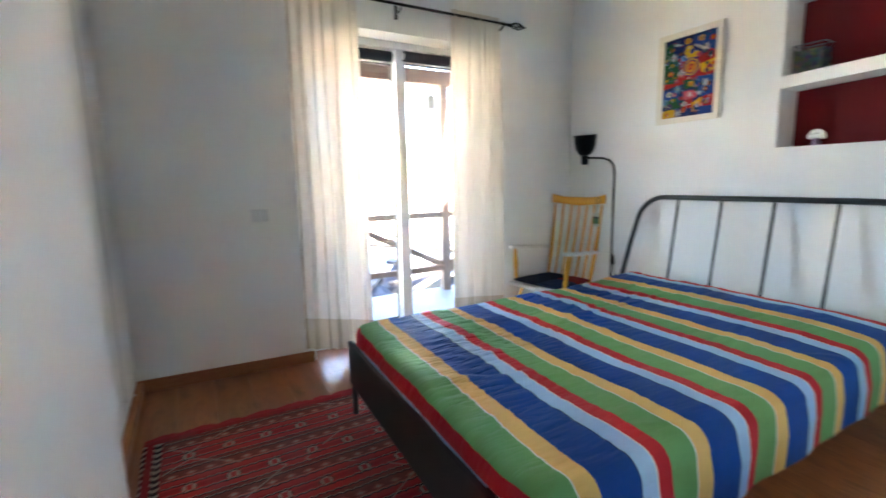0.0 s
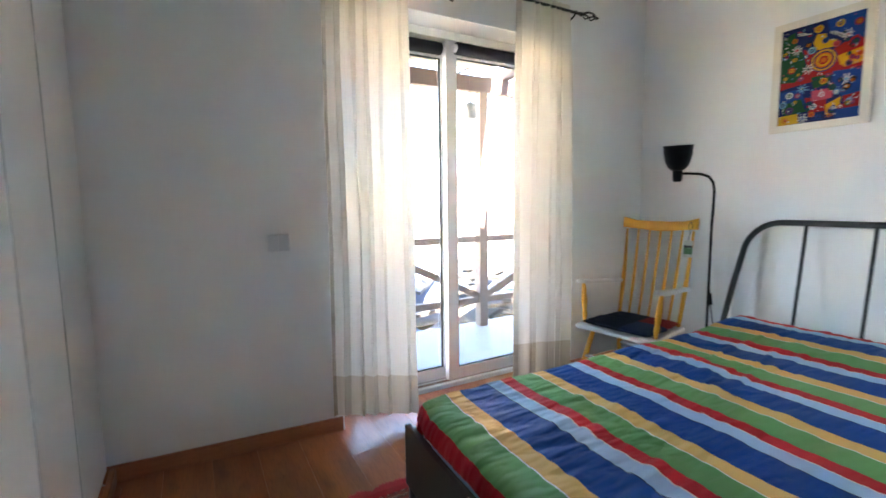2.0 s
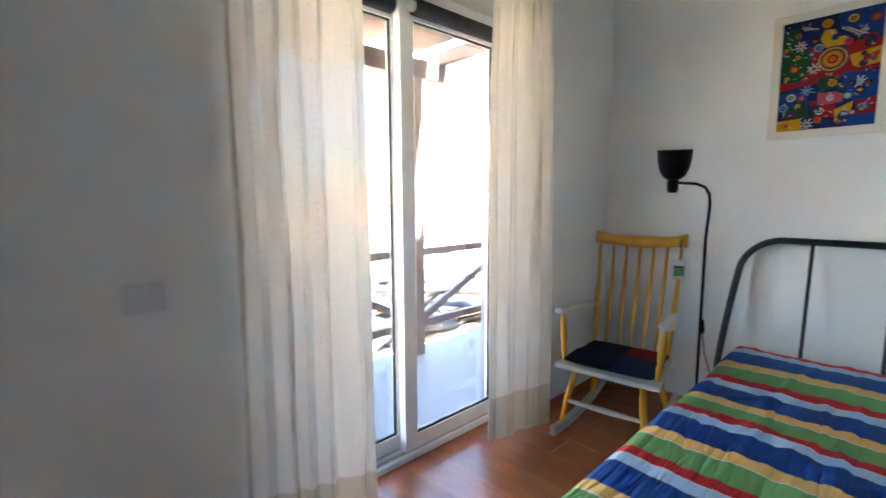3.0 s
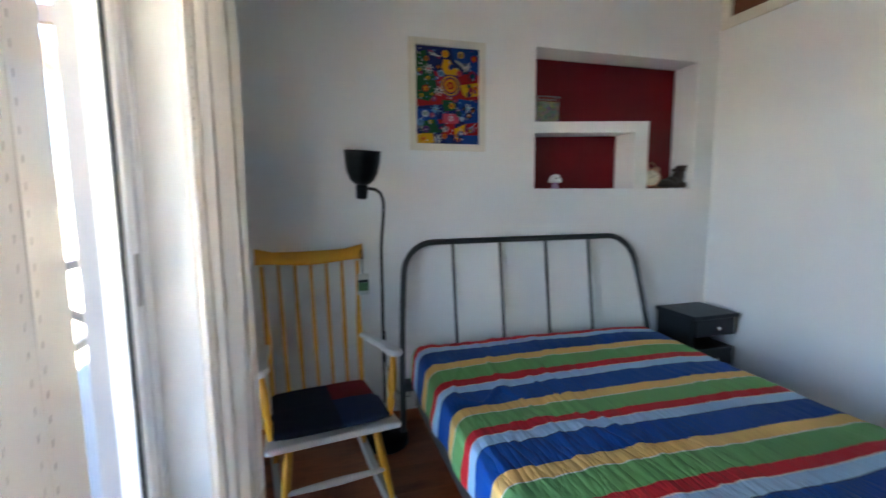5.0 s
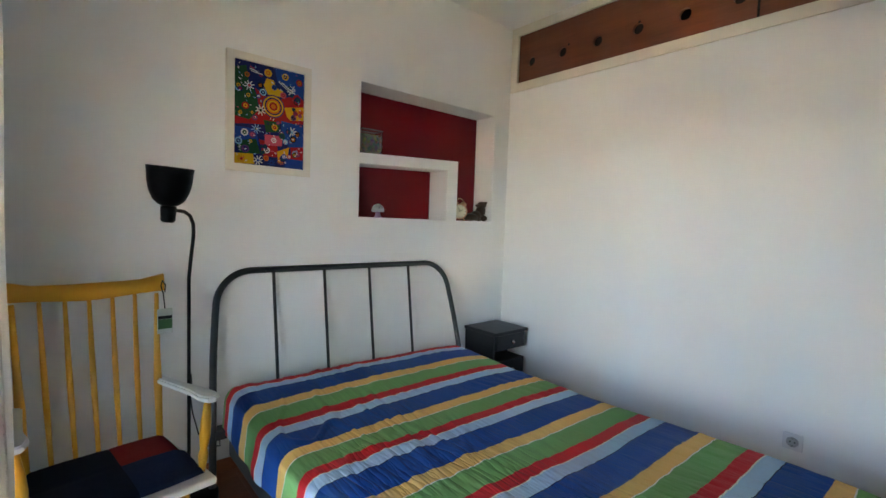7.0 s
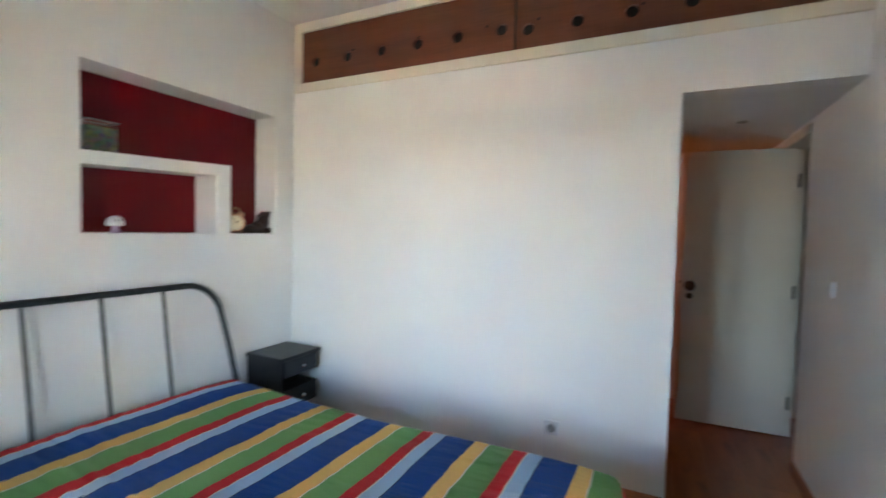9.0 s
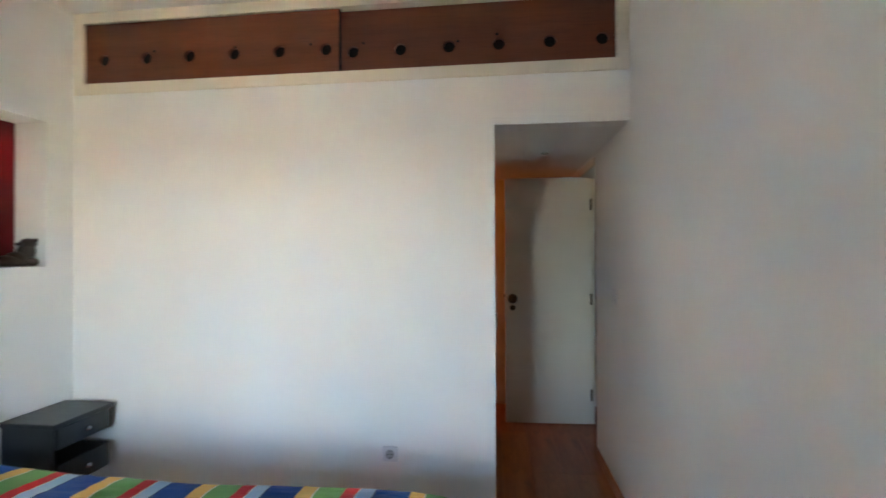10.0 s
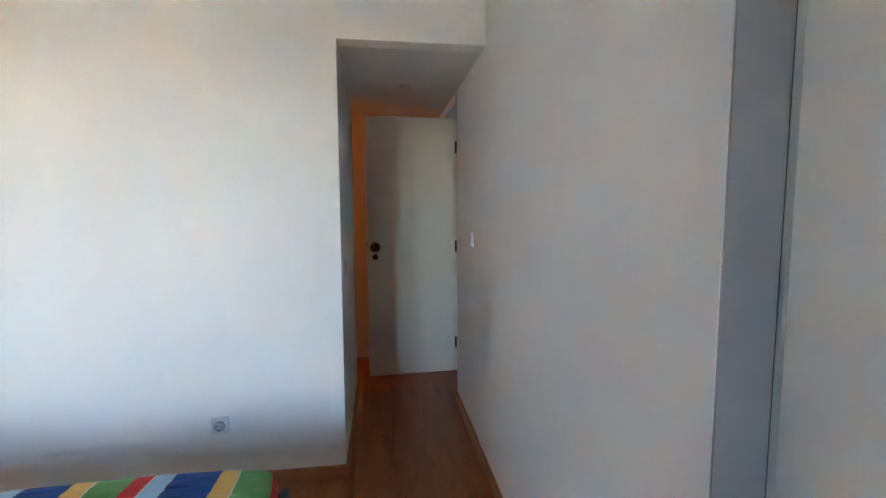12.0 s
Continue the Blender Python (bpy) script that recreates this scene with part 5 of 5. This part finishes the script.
part("roof_board", box(-1.0, 2.80, N + 0.37, PY + 0.12, 2.441, 2.47), M_OUTWOOD, perg)
part("handrail", box(-1.0, 5.6, PY - 0.035, PY + 0.035, 0.80, 0.86, 0.004), M_OUTWOOD, perg)
part("lower_rail", box(-1.0, 5.6, PY - 0.025, PY + 0.025, 0.20, 0.26, 0.004), M_OUTWOOD, perg)
for x0, x1, s in ((0.40, 1.47, 1), (1.57, 2.64, 1), (2.74, 3.81, -1), (3.91, 4.95, 1)):
    za, zb = (0.78, 0.27) if s > 0 else (0.27, 0.78)
    p, q = Vector((x0, PY + 0.0, za)), Vector((x1, PY + 0.0, zb))
    d = q - p
    ang = math.degrees(math.atan2(d.z, d.x))
    part("brace", box(0, d.length, -0.02, 0.02, -0.03, 0.03, 0.003, None, pose(p.x, p.y, p.z, 0, -ang, 0)), M_OUTWOOD, perg)
lant = thing("hanging_lantern", "small grey lantern hanging from the pergola beam", "lantern", at=(2.44, PY - 0.20, 0.0))
part("string", tube([(0, 0.02, 2.36), (0, 0, 2.06)], 0.003, 6), M_BLACK, lant)
part("body", lathe([(0, 2.065), (0.02, 2.06), (0.05, 2.04), (0.055, 2.0), (0.055, 1.93), (0.045, 1.915), (0, 1.915)], 16), mottled("dull_grey_lantern_metal", (0.15, 0.15, 0.155), (0.12, 0.12, 0.125), 0.6, 12, 80, 0.1).m, lant, "", True)
part("roof_board_anchor", box(-0.01, 0.01, 0.0, 0.24, 2.35, 2.362), M_OUTWOOD, lant)

heap = thing("timber_heap", "heap of planks and blue tarpaulin on the slope beyond the balcony", "timber heap")
rh = random.Random(11)
for k in range(60):
    x, y = rh.uniform(0.7, 5.6), rh.uniform(5.0, 7.8)
    L = rh.uniform(0.8, 2.2)
    part("plank", box(-L / 2, L / 2, -0.06, 0.06, -0.02, 0.02, 0.0, None, pose(x, y, -0.18 + 0.5 * rh.random() * (1 - abs(x - 3.2) / 3.2), rh.uniform(-12, 12), rh.uniform(-14, 14), rh.uniform(-50, 60))), M_GREYWOOD, heap)
for cx, cy, sx, sy in ((2.9, 5.9, 0.9, 0.6), (4.4, 6.0, 0.9, 0.7), (3.6, 6.9, 1.1, 0.6), (1.5, 5.9, 0.9, 0.8), (2.3, 7.1, 1.0, 0.8), (4.9, 7.2, 1.0, 0.8)):
    bm = bmesh.new()
    bmesh.ops.create_grid(bm, x_segments=24, y_segments=18, size=1.0)
    for v in bm.verts:
        x, y = v.co.x, v.co.y
        h = max(0, 1 - x * x) * max(0, 1 - y * y)
        v.co = (cx + sx * x, cy + sy * y, -0.28 + 0.55 * h + 0.16 * noise.noise((x * 2.5, y * 2.5, cx)))
    tp_ = part("tarpaulin", bm, M_TARP, heap, "crumpled blue tarpaulin", True)
    tk = tp_.modifiers.new("thickness", "SOLIDIFY")
    tk.thickness = 0.01
bm = box(-2.0, 8.0, 4.47, 8.2, -3.0, -0.32)
setting(part("terrace_below", bm, M_GROUND), "pale earth terrace below the balcony", "ground")
fence = thing("slatted_fence", "pale slatted metal fence standing beyond the timber heap", "fence")
M_FENCE = mottled("pale_fence_paint", (0.42, 0.42, 0.41), (0.36, 0.36, 0.35), 0.6, 4, 60, 0.05).m
for k in range(5):
    x = 0.5 + 1.9 * k
    part("post", box(x - 0.035, x + 0.035, 8.06, 8.12, -0.32, 1.72, 0.006), M_FENCE, fence)
for z in (0.78, 1.60):
    part("rail", box(0.45, 8.15, 8.075, 8.105, z - 0.02, z + 0.02, 0.003), M_FENCE, fence)
for k in range(62):
    x = 0.60 + 0.12 * k
    if abs((x - 0.5) / 1.9 - round((x - 0.5) / 1.9)) > 0.03:
        part("slat", box(x - 0.012, x + 0.012, 8.055, 8.073, 0.70, 1.68), M_FENCE, fence)
far = thing("neighbour_house", "pale neighbouring house with a low terracotta roof", "house")
part("wall", box(9, 19, 13, 21, -3.0, 0.6), M_HOUSE, far)
bm = bmesh.new()
v = [bm.verts.new(p) for p in ((8.6, 12.6, 0.6), (19.4, 12.6, 0.6), (19.4, 21.4, 0.6), (8.6, 21.4, 0.6), (11, 17, 2.0), (17, 17, 2.0))]
for f in ((0, 1, 5, 4), (1, 2, 5), (2, 3, 4, 5), (3, 0, 4), (3, 2, 1, 0)):
    bm.faces.new([v[k] for k in f])
part("roof", bm, M_ROOF, far, "low terracotta tiled roof")
for x in (10.5, 13.5, 16.5):
    w = part("window", box(x, x + 0.9, 12.93, 12.99, -1.2, 0.0), M_UPVC, far)
    part("pane", box(x + 0.06, x + 0.84, 12.90, 12.925, -1.14, -0.06), M_BLIND, w)
    w2 = part("shutter", box(x - 0.5, x - 0.03, 12.94, 12.99, -1.2, 0.0), M_OUTWOOD, far)

# ---- floor planks ----
rf = random.Random(2)
plank_mesh = {}


def plank(x0, x1, y0, y1):
    key = (round(x1 - x0, 3), round(y1 - y0, 3))
    if key not in plank_mesh:
        bm = box(0, x1 - x0 - 0.0006, 0, y1 - y0 - 0.0006, -0.011, 0.0)
        bmesh.ops.bevel(bm, geom=[e for e in bm.edges if all(q.co.z > -0.001 for q in e.verts)], offset=0.0007, segments=1, affect="EDGES")
        bmesh.ops.recalc_face_normals(bm, faces=bm.faces)
        me = bpy.data.meshes.new("floor_plank")
        bm.to_mesh(me)
        bm.free()
        me.materials.append(M_FLOOR)
        plank_mesh[key] = me
    ob = new("floor_plank", plank_mesh[key])
    ob.location = (x0, y0, 0)
    ob.parent = bpy.data.objects["floor"]


PWD, PLN = 0.193, 1.285
x = -0.13
k = 0
while x < W - 0.01:
    x1 = min(x + PWD, W + 0.02)
    y = -1.80 - rf.choice((0.0, 0.32, 0.64, 0.96))
    while y < N + 0.16:
        y1 = min(y + PLN, N + 0.165)
        a = max(y, -1.80 if x < PX1 + 0.1 else 0.0)
        if y1 - a > 0.02:
            plank(x, x1, round(a, 3), round(y1, 3))
        y = y + PLN
    x = x1
    k += 1
